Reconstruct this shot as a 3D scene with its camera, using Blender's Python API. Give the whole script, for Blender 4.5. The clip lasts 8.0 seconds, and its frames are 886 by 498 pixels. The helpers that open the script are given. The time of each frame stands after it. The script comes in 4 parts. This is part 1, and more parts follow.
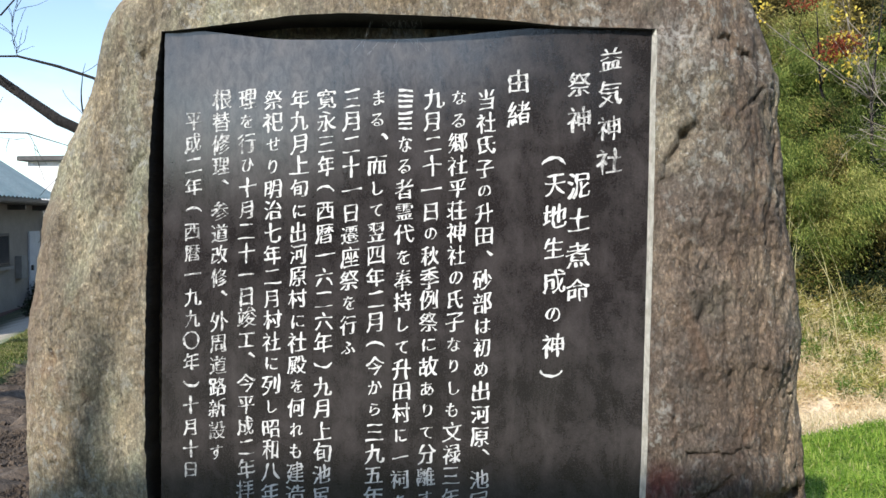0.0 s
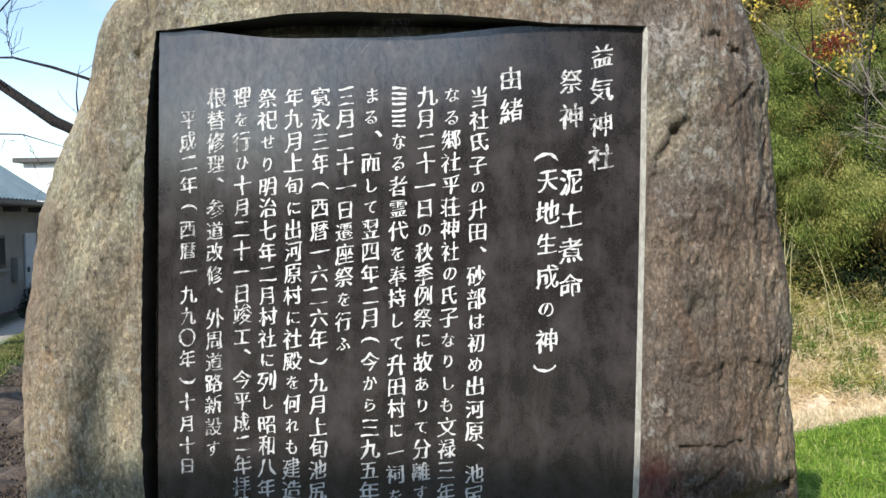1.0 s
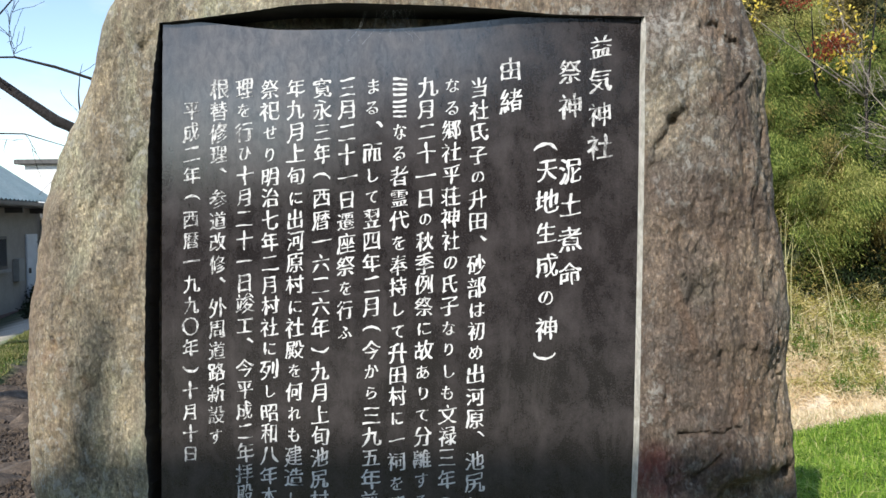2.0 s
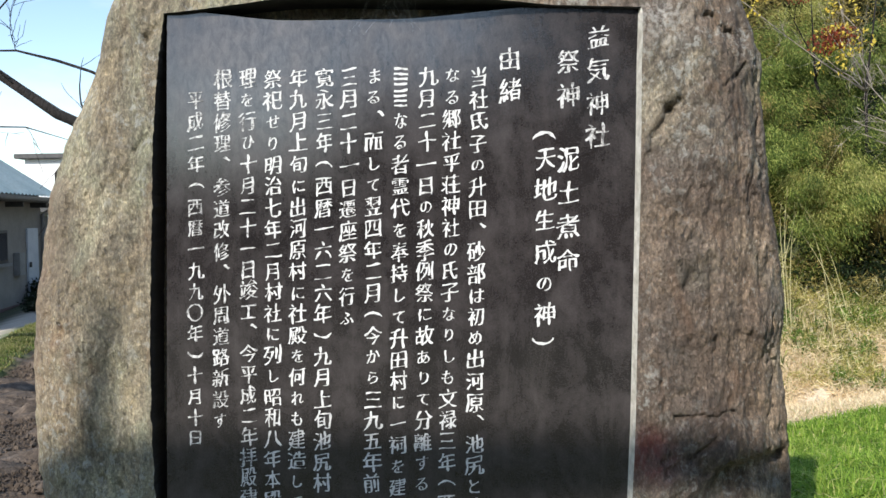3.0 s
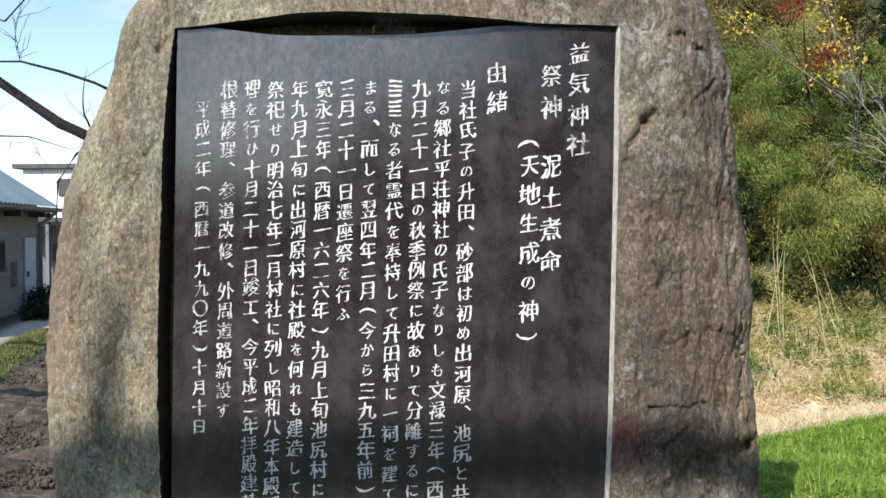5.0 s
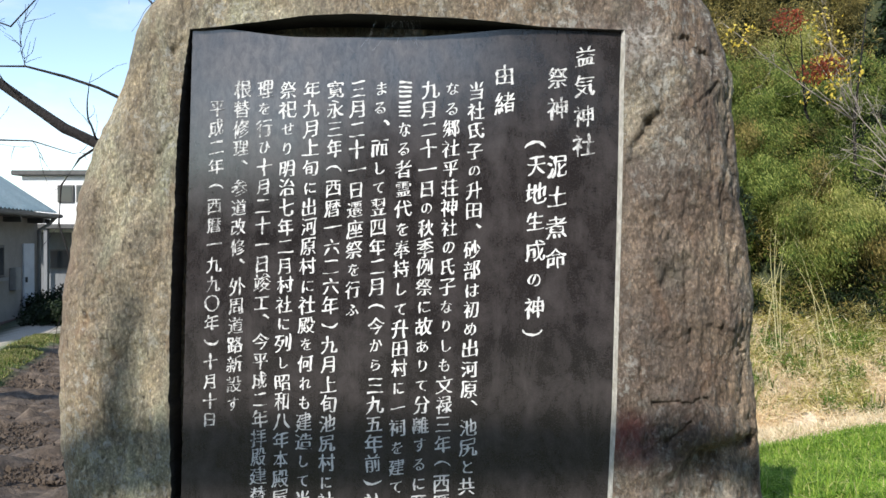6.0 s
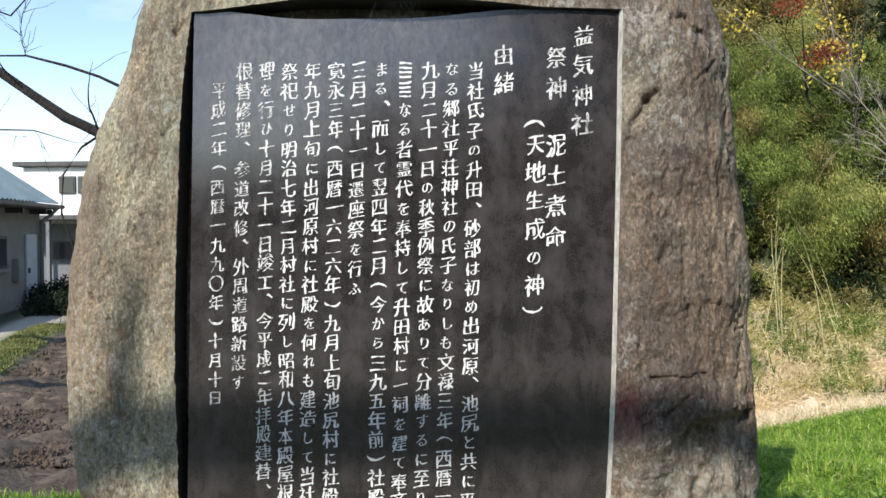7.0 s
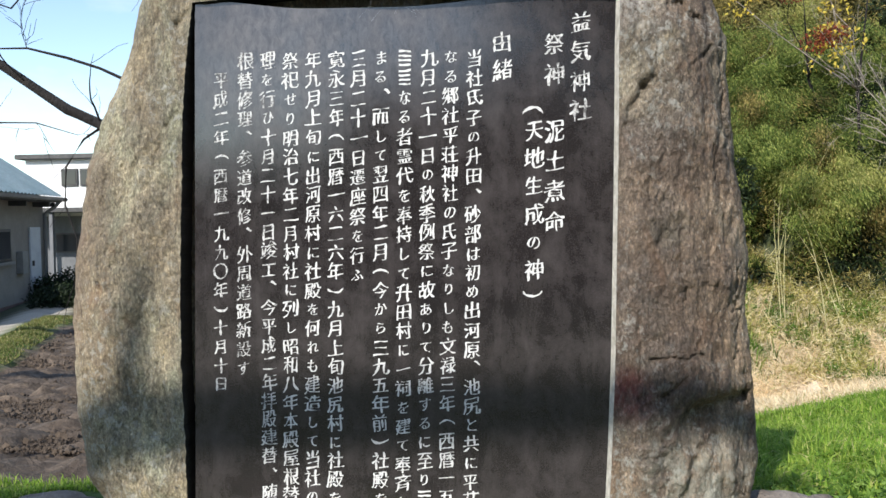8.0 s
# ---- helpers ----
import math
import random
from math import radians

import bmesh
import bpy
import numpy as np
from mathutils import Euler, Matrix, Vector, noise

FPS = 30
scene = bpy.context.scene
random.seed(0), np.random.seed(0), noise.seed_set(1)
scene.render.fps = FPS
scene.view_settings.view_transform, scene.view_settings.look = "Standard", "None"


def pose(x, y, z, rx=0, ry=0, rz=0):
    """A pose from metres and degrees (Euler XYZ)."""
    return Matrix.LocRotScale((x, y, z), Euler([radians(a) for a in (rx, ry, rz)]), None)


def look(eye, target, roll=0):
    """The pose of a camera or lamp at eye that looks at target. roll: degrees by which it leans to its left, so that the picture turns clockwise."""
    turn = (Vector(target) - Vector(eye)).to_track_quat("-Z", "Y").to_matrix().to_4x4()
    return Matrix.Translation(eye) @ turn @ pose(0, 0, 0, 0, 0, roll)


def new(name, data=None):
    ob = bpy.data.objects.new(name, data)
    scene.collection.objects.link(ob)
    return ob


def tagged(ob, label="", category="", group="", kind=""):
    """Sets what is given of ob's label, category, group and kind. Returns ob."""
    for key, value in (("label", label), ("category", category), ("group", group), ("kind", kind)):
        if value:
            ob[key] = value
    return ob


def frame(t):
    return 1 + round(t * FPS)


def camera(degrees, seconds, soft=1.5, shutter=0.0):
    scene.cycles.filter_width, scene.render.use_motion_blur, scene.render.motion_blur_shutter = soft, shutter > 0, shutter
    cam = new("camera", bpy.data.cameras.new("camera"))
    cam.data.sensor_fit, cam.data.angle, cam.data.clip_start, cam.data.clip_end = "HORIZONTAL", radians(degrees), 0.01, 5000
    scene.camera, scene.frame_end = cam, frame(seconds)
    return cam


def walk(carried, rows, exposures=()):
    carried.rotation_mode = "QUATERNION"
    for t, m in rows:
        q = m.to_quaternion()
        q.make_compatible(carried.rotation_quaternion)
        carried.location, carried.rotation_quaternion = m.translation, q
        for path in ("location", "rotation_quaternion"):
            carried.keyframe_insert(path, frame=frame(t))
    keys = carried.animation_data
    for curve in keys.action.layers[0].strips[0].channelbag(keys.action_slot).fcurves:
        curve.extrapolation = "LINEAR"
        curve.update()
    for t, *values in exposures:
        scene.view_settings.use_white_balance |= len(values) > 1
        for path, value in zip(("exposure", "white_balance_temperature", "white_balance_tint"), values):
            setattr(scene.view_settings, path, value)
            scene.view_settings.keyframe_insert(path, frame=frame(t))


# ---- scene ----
cam = camera(59.7, 8.0)
PATH = [
    (0, (0.259, -1.733, 0.949), (0.067, 0.256, 0.871), -0.1),
    (0.5, (0.262, -1.736, 0.946), (0.073, 0.254, 0.867), -0.3),
    (1.0, (0.267, -1.746, 0.941), (0.083, 0.244, 0.863), -0.4),
    (1.2, (0.270, -1.750, 0.937), (0.084, 0.240, 0.859), -0.5),
    (2.3, (0.269, -1.773, 0.904), (0.083, 0.217, 0.832), -0.45),
    (2.5, (0.269, -1.78, 0.9), (0.085, 0.21, 0.825), -0.5),
    (3, (0.271, -1.796, 0.896), (0.085, 0.194, 0.809), -0.5),
    (3.5, (0.28, -1.822, 0.893), (0.095, 0.167, 0.803), -0.6),
    (4, (0.292, -1.857, 0.891), (0.109, 0.132, 0.807), -0.9),
    (4.5, (0.3, -1.888, 0.881), (0.12, 0.103, 0.813), -0.6),
    (4.7, (0.300, -1.901, 0.876), (0.121, 0.089, 0.814), -0.4),
    (5.8, (0.276, -1.956, 0.846), (0.106, 0.036, 0.818), 0.35),
    (6, (0.274, -1.963, 0.838), (0.104, 0.029, 0.812), 0.3),
    (6.5, (0.275, -1.973, 0.824), (0.104, 0.019, 0.785), 0.1),
    (7, (0.278, -1.988, 0.812), (0.104, 0.004, 0.758), -0.1),
    (7.5, (0.284, -2.003, 0.807), (0.106, -0.012, 0.737), -0.3),
    (8, (0.285, -2.014, 0.805), (0.104, -0.024, 0.722), -0.7),
]
walk(cam, [(t, look(eye, target, roll)) for t, eye, target, roll in PATH])

# ---- sky, sun ----
SUN = Vector((-0.335, -0.750, 0.575)).normalized()      # direction towards the sun
world = bpy.data.worlds.new("sky")
scene.world = world
world.use_nodes = True
wn, wl = world.node_tree.nodes, world.node_tree.links
wn.clear()
sky = wn.new("ShaderNodeTexSky")
sky.sky_type = "NISHITA"
sky.sun_disc = False
sky.sun_elevation = math.asin(SUN.z)
sky.sun_rotation = math.atan2(SUN.x, SUN.y)
sky.air_density, sky.dust_density, sky.ozone_density = 1.0, 0.2, 1.15
coord = wn.new("ShaderNodeTexCoord")
squash = wn.new("ShaderNodeMapping")
squash.inputs["Scale"].default_value = (1.0, 1.0, 2.6)
cloud = wn.new("ShaderNodeTexNoise")
cloud.inputs["Scale"].default_value = 3.1
cloud.inputs["Detail"].default_value = 7
cloud.inputs["Roughness"].default_value = 0.55
cover = wn.new("ShaderNodeMapRange")
cover.inputs["From Min"].default_value, cover.inputs["From Max"].default_value = 0.52, 0.82
blend = wn.new("ShaderNodeMixRGB")
blend.inputs["Color2"].default_value = (4.6, 4.9, 5.2, 1)
back = wn.new("ShaderNodeBackground")
back.inputs["Strength"].default_value = 0.2
wout = wn.new("ShaderNodeOutputWorld")
wl.new(coord.outputs["Generated"], squash.inputs["Vector"])
wl.new(squash.outputs["Vector"], cloud.inputs["Vector"])
wl.new(cloud.outputs["Fac"], cover.inputs["Value"])
wl.new(cover.outputs["Result"], blend.inputs["Fac"])
wl.new(sky.outputs["Color"], blend.inputs["Color1"])
wl.new(blend.outputs["Color"], back.inputs["Color"])
wl.new(back.outputs["Background"], wout.inputs["Surface"])

lamp = bpy.data.lights.new("sun", "SUN")
lamp.energy, lamp.angle, lamp.color = 5.0, radians(0.53), (1.0, 0.955, 0.88)
new("sun", lamp).matrix_world = look(SUN * 30, (0, 0, 0))
scene.view_settings.exposure = 0.3


# ---- materials ----
def material(name):
    m = bpy.data.materials.new(name)
    m.use_nodes = True
    return m, m.node_tree, m.node_tree.nodes["Principled BSDF"]


def noise_node(nt, scale, detail=5, rough=0.55, stretch=None, distort=0.0, space="Object"):
    n = nt.nodes.new("ShaderNodeTexNoise")
    n.inputs["Scale"].default_value = scale
    n.inputs["Detail"].default_value = detail
    n.inputs["Roughness"].default_value = rough
    n.inputs["Distortion"].default_value = distort
    c = nt.nodes.new("ShaderNodeTexCoord")
    mp = nt.nodes.new("ShaderNodeMapping")
    mp.inputs["Scale"].default_value = stretch or (1, 1, 1)
    nt.links.new(c.outputs[space], mp.inputs["Vector"])
    nt.links.new(mp.outputs["Vector"], n.inputs["Vector"])
    return n.outputs["Fac"]


def ramp(nt, fac, *stops):
    r = nt.nodes.new("ShaderNodeValToRGB")
    e = r.color_ramp.elements
    while len(e) < len(stops):
        e.new(0.5)
    for el, (p, c) in zip(e, stops):
        el.position, el.color = p, (*c, 1) if len(c) == 3 else c
    nt.links.new(fac, r.inputs["Fac"])
    return r.outputs["Color"]


def grey(nt, fac, a, b, lo=0.0, hi=1.0):
    r = nt.nodes.new("ShaderNodeMapRange")
    for k, v in (("From Min", a), ("From Max", b), ("To Min", lo), ("To Max", hi)):
        r.inputs[k].default_value = v
    nt.links.new(fac, r.inputs["Value"])
    return r.outputs["Result"]


def mixed(nt, fac, a, b, mode="MIX"):
    x = nt.nodes.new("ShaderNodeMixRGB")
    x.blend_type = mode
    for sock, v in ((x.inputs["Fac"], fac), (x.inputs["Color1"], a), (x.inputs["Color2"], b)):
        if isinstance(v, (int, float)):
            sock.default_value = v
        elif isinstance(v, tuple):
            sock.default_value = (*v, 1)
        else:
            nt.links.new(v, sock)
    return x.outputs["Color"]


def bumped(nt, height, strength, dist, below=None):
    b = nt.nodes.new("ShaderNodeBump")
    b.inputs["Strength"].default_value = strength
    b.inputs["Distance"].default_value = dist
    nt.links.new(height, b.inputs["Height"])
    if below:
        nt.links.new(below, b.inputs["Normal"])
    return b.outputs["Normal"]


def attribute(nt, name):
    a = nt.nodes.new("ShaderNodeAttribute")
    a.attribute_name = name
    return a.outputs["Fac"]


def island(nt):
    return nt.nodes.new("ShaderNodeNewGeometry").outputs["Random Per Island"]


def simple(name, c1, c2, scale=8, rough=0.7, bump=0.3, dist=0.01, metal=0.0, stretch=None, fine=None):
    """Two close tones in soft patches, a finer grain and relief."""
    m, nt, bs = material(name)
    a = noise_node(nt, scale, 6, 0.6, stretch)
    b = noise_node(nt, fine or scale * 9, 4, 0.6, stretch)
    col = ramp(nt, a, (0.3, c1), (0.7, c2))
    col = mixed(nt, 0.5, col, ramp(nt, b, (0.25, (0.55, 0.55, 0.55)), (0.75, (1, 1, 1))), "MULTIPLY")
    nt.links.new(col, bs.inputs["Base Color"])
    bs.inputs["Roughness"].default_value, bs.inputs["Metallic"].default_value = rough, metal
    nt.links.new(bumped(nt, b, bump, dist), bs.inputs["Normal"])
    return m


def near(nt, place, radius):
    """1 at a place on the stone, 0 at the radius from it."""
    c = nt.nodes.new("ShaderNodeTexCoord")
    d = nt.nodes.new("ShaderNodeVectorMath")
    d.operation = "DISTANCE"
    d.inputs[1].default_value = place
    nt.links.new(c.outputs["Object"], d.inputs[0])
    return grey(nt, d.outputs["Value"], radius, radius * 0.2)


def stone_material():
    m, nt, bs = material("weathered stone")
    big = noise_node(nt, 3.4, 7, 0.62, (1.15, 1, 0.75), 0.8)
    hue = noise_node(nt, 5.0, 6, 0.6, (1.2, 1, 0.8), 0.6)
    mid = noise_node(nt, 13, 9, 0.72, (1.15, 1, 0.8), 0.6)
    fine = noise_node(nt, 70, 7, 0.75, (1.1, 1, 0.85))
    fleck = noise_node(nt, 150, 5, 0.7, (1.1, 1, 0.6))
    streak = noise_node(nt, 6, 8, 0.72, (1.35, 1, 0.6), 0.8)
    pits = noise_node(nt, 30, 6, 0.65, (1.5, 1, 0.75), 0.8)
    crack = noise_node(nt, 3.2, 6, 0.6, (1.5, 1, 0.6), 0.4)
    spots = noise_node(nt, 46, 6, 0.72, (1, 1, 0.8), 0.3)
    grain = noise_node(nt, 44, 8, 0.66, (1.5, 1, 0.34), 0.4)       # flaky upright grain
    crumb = grey(nt, noise_node(nt, 85, 8, 0.7, (1.1, 1, 0.8), 0.3), 0.40, 0.60)
    lichen = noise_node(nt, 2.6, 5, 0.6, (1.2, 1, 0.8), 0.6)
    rust = noise_node(nt, 4.1, 7, 0.65, (1.6, 1, 0.8), 0.6)
    side = nt.nodes.new("ShaderNodeSeparateXYZ")
    c = nt.nodes.new("ShaderNodeTexCoord")
    nt.links.new(c.outputs["Object"], side.inputs["Vector"])
    flake = mixed(nt, 1.0, grey(nt, grain, 0.40, 0.56), grey(nt, side.outputs["X"], 0.60, 0.78, 0.25, 1.0), "MULTIPLY")
    browner = grey(nt, side.outputs["X"], -0.5, 0.5)      # greyer-green at one end, browner at the other
    col1 = ramp(nt, big, (0.30, (0.20, 0.18, 0.145)), (0.46, (0.30, 0.27, 0.215)), (0.58, (0.39, 0.355, 0.275)), (0.72, (0.50, 0.465, 0.375)))
    col2 = ramp(nt, big, (0.30, (0.10, 0.083, 0.075)), (0.45, (0.175, 0.148, 0.126)), (0.58, (0.28, 0.237, 0.19)), (0.72, (0.40, 0.355, 0.29)))
    col = mixed(nt, browner, mixed(nt, 1.0, col1, (1.10, 1.075, 0.985), "MULTIPLY"), mixed(nt, 1.0, col2, (1.17, 1.10, 1.03), "MULTIPLY"))
    col = mixed(nt, grey(nt, hue, 0.44, 0.62, 0.0, 0.6), col, mixed(nt, 1.0, col, (1.10, 0.97, 0.86), "MULTIPLY"))
    col = mixed(nt, grey(nt, hue, 0.50, 0.34, 0.0, 0.8), col, mixed(nt, 1.0, col, (0.98, 1.10, 1.05), "MULTIPLY"))
    col = mixed(nt, 0.7, col, ramp(nt, mid, (0.30, (0.55, 0.53, 0.52)), (0.5, (0.97, 0.97, 0.97)), (0.72, (1.3, 1.28, 1.22))), "MULTIPLY")
    col = mixed(nt, 0.55, col, ramp(nt, streak, (0.36, (0.50, 0.48, 0.47)), (0.52, (1, 1, 1)), (0.7, (1.2, 1.18, 1.14))), "MULTIPLY")
    col = mixed(nt, 0.8, col, ramp(nt, fine, (0.34, (0.55, 0.54, 0.53)), (0.5, (1, 1, 1)), (0.68, (1.45, 1.43, 1.38))), "MULTIPLY")
    col = mixed(nt, 0.6, col, ramp(nt, grain, (0.36, (0.34, 0.32, 0.30)), (0.44, (0.98, 0.97, 0.96)), (0.70, (1.15, 1.14, 1.11))), "MULTIPLY")
    col = mixed(nt, 0.6, col, ramp(nt, fleck, (0.36, (0.45, 0.44, 0.43)), (0.52, (1, 1, 1)), (0.66, (2.2, 2.2, 2.15))), "MULTIPLY")
    # near black in the pits stands for the shade inside them
    col = mixed(nt, grey(nt, pits, 0.39, 0.31, 0.0, 0.85), col, (0.035, 0.03, 0.027))
    pink = mixed(nt, 1.0, grey(nt, side.outputs["X"], -0.80, -0.93), grey(nt, mid, 0.35, 0.6), "MULTIPLY")
    col = mixed(nt, mixed(nt, 1.0, pink, (0.6, 0.6, 0.6), "MULTIPLY"), col, (0.26, 0.17, 0.125))
    line = nt.nodes.new("ShaderNodeMath")
    line.operation = "ABSOLUTE"
    off = nt.nodes.new("ShaderNodeMath")
    off.operation = "SUBTRACT"
    off.inputs[1].default_value = 0.52
    nt.links.new(crack, off.inputs[0])
    nt.links.new(off.outputs["Value"], line.inputs[0])
    seam = grey(nt, line.outputs["Value"], 0.0, 0.011)
    # crack lines drawn dark, with the shade of crevices in the colour
    col = mixed(nt, mixed(nt, 1.0, grey(nt, seam, 0, 1, 0.5, 0.0), grey(nt, side.outputs["X"], 0.3, 0.7, 0.15, 1.0), "MULTIPLY"), col, (0.05, 0.042, 0.036))
    col = mixed(nt, grey(nt, rust, 0.58, 0.76, 0, 0.6), col, (0.27, 0.14, 0.07))
    crust = mixed(nt, 1.0, grey(nt, spots, 0.53, 0.60), grey(nt, lichen, 0.43, 0.57), "MULTIPLY")
    col = mixed(nt, mixed(nt, 1.0, crust, (0.7, 0.7, 0.7), "MULTIPLY"), col, (0.50, 0.49, 0.44))
    # sparkle of lit grains, painted on as pale specks
    glint = mixed(nt, 1.0, grey(nt, noise_node(nt, 130, 4, 0.65, (1.1, 1, 0.6), 0.3), 0.60, 0.67), grey(nt, big, 0.40, 0.58, 0.15, 1.0), "MULTIPLY")
    col = mixed(nt, mixed(nt, 1.0, glint, (0.7, 0.7, 0.7), "MULTIPLY"), col, (0.62, 0.60, 0.54))
    red = mixed(nt, 1.0, near(nt, (0.572, -0.03, 0.345), 0.085), grey(nt, mid, 0.35, 0.6), "MULTIPLY")
    col = mixed(nt, mixed(nt, 1.0, red, (0.75, 0.75, 0.75), "MULTIPLY"), col, (0.26, 0.035, 0.03))
    vein = mixed(nt, 1.0, near(nt, (0.74, 0.02, 0.09), 0.21), grey(nt, mid, 0.44, 0.58), "MULTIPLY")
    col = mixed(nt, mixed(nt, 1.0, vein, (0.8, 0.8, 0.8), "MULTIPLY"), col, (0.44, 0.45, 0.38))
    chipped = mixed(nt, 1.0, near(nt, (0.60, -0.02, 1.33), 0.085), grey(nt, fine, 0.42, 0.58), "MULTIPLY")
    col = mixed(nt, chipped, col, (0.55, 0.52, 0.47))
    nt.links.new(col, bs.inputs["Base Color"])
    bs.inputs["Roughness"].default_value = 0.75
    n1 = bumped(nt, pits, 0.8, 0.010, bumped(nt, mid, 0.5, 0.016))
    n2 = bumped(nt, seam, 0.35, 0.008, bumped(nt, streak, 0.4, 0.014, n1))
    n3 = bumped(nt, crumb, 0.9, 0.006, bumped(nt, flake, 1.0, 0.007, n2))
    nt.links.new(bumped(nt, fine, 0.8, 0.006, n3), bs.inputs["Normal"])
    return m


def granite_material():
    m, nt, bs = material("polished black granite")
    grain = noise_node(nt, 240, 5, 0.75)
    dust = noise_node(nt, 3.4, 7, 0.65, (1, 1, 0.9), 0.2)
    cloud = noise_node(nt, 9, 8, 0.7, (1.2, 1, 0.9), 0.25)
    streak = noise_node(nt, 7, 7, 0.7, (2.0, 1, 0.35), 0.6)
    col = ramp(nt, grain, (0.38, (0.002, 0.0018, 0.002)), (0.54, (0.009, 0.0082, 0.0084)), (0.72, (0.045, 0.040, 0.041)))
    col = mixed(nt, grey(nt, dust, 0.36, 0.70, 0.05, 0.20), col, (0.125, 0.105, 0.104))
    col = mixed(nt, grey(nt, cloud, 0.44, 0.70, 0, 0.26), col, (0.16, 0.14, 0.14))
    col = mixed(nt, grey(nt, streak, 0.52, 0.76, 0, 0.2), col, (0.14, 0.125, 0.12))
    scratch = noise_node(nt, 60, 6, 0.7, (1.0, 1, 0.5), 0.6)
    for place, radius, much in (((-0.28, 0.0, 1.30), 0.40, 0.19), ((0.10, 0.0, 1.33), 0.26, 0.13), ((-0.45, 0.0, 1.15), 0.20, 0.05)):      # pale films under the lip: dust, with mirrored sky haze painted in
        haze_film = mixed(nt, 1.0, near(nt, place, radius), grey(nt, scratch, 0.36, 0.62, 0.1, 1.0), "MULTIPLY")
        col = mixed(nt, mixed(nt, 1.0, haze_film, (much, much, much), "MULTIPLY"), col, (0.36, 0.325, 0.315))
    speck = noise_node(nt, 520, 3, 0.7)
    col = mixed(nt, grey(nt, speck, 0.59, 0.71, 0, 0.26), col, (0.25, 0.235, 0.23))
    nt.links.new(col, bs.inputs["Base Color"])
    rough = mixed(nt, 0.5, ramp(nt, dust, (0.3, (0.06, 0.06, 0.06)), (0.7, (0.16, 0.16, 0.16))), ramp(nt, cloud, (0.35, (0.05, 0.05, 0.05)), (0.65, (0.22, 0.22, 0.22))))
    nt.links.new(rough, bs.inputs["Roughness"])
    bs.inputs["IOR"].default_value = 1.76
    gloss = ramp(nt, cloud, (0.36, (0.52, 0.52, 0.52)), (0.62, (0.38, 0.38, 0.38)))
    nt.links.new(gloss, bs.inputs["Specular IOR Level"])
    n1 = bumped(nt, cloud, 0.05, 0.004)
    nt.links.new(bumped(nt, grain, 0.14, 0.0008, n1), bs.inputs["Normal"])
    return m


def paint_material(name, lost):
    """White paint in cut letters; lost: how much of it has worn away."""
    m, nt, bs = material(name)
    wear = noise_node(nt, 130, 5, 0.7)
    broad = noise_node(nt, 14, 4, 0.6)
    both = mixed(nt, 0.4, wear, broad)
    col = ramp(nt, both, (lost - 0.06, (0.10, 0.098, 0.096)), (lost + 0.05, (0.58, 0.575, 0.565)), (0.72, (0.80, 0.795, 0.785)))
    nt.links.new(col, bs.inputs["Base Color"])
    bs.inputs["Roughness"].default_value = 0.75
    return m


def leaf_material(name, stops, through_light=0.35, patch=0.45, low=(0.5, 0.55, 0.5)):
    m, nt, bs = material(name)
    one = ramp(nt, island(nt), *stops)
    many = noise_node(nt, patch, 4, 0.6)
    col = mixed(nt, 0.75, one, ramp(nt, many, (0.32, low), (0.6, (1.1, 1.05, 0.95))), "MULTIPLY")
    nt.links.new(col, bs.inputs["Base Color"])
    bs.inputs["Roughness"].default_value = 0.6
    bs.inputs["Specular IOR Level"].default_value = 0.25
    tl = nt.nodes.new("ShaderNodeBsdfTranslucent")
    nt.links.new(col, tl.inputs["Color"])
    mx = nt.nodes.new("ShaderNodeMixShader")
    mx.inputs["Fac"].default_value = through_light
    nt.links.new(bs.outputs["BSDF"], mx.inputs[1])
    nt.links.new(tl.outputs["BSDF"], mx.inputs[2])
    nt.links.new(mx.outputs["Shader"], nt.nodes["Material Output"].inputs["Surface"])
    return m


def ground_material():
    m, nt, bs = material("ground")
    a, b, c = noise_node(nt, 1.4, 6, 0.6), noise_node(nt, 9, 7, 0.65), noise_node(nt, 60, 5, 0.65)
    turf = ramp(nt, b, (0.3, (0.035, 0.06, 0.012)), (0.6, (0.085, 0.15, 0.025)), (0.8, (0.16, 0.2, 0.05)))
    soil = ramp(nt, b, (0.28, (0.040, 0.028, 0.020)), (0.5, (0.105, 0.077, 0.056)), (0.72, (0.23, 0.175, 0.13)))
    soil = mixed(nt, 0.6, soil, ramp(nt, c, (0.3, (0.4, 0.4, 0.4)), (0.6, (1.15, 1.12, 1.08))), "MULTIPLY")
    road = ramp(nt, c, (0.3, (0.34, 0.295, 0.24)), (0.7, (0.52, 0.465, 0.385)))
    dry = ramp(nt, b, (0.3, (0.40, 0.31, 0.22)), (0.55, (0.66, 0.56, 0.43)), (0.8, (0.80, 0.71, 0.58)))
    wood_shade = ramp(nt, a, (0.3, (0.02, 0.028, 0.01)), (0.7, (0.06, 0.07, 0.025)))
    col = mixed(nt, attribute(nt, "soil"), turf, soil)
    col = mixed(nt, attribute(nt, "road"), col, road)
    col = mixed(nt, attribute(nt, "dry"), col, dry)
    col = mixed(nt, attribute(nt, "wood_shade"), col, wood_shade)
    nt.links.new(col, bs.inputs["Base Color"])
    bs.inputs["Roughness"].default_value = 0.95
    n1 = bumped(nt, b, 0.8, 0.06)
    nt.links.new(bumped(nt, c, 0.6, 0.012, n1), bs.inputs["Normal"])
    return m


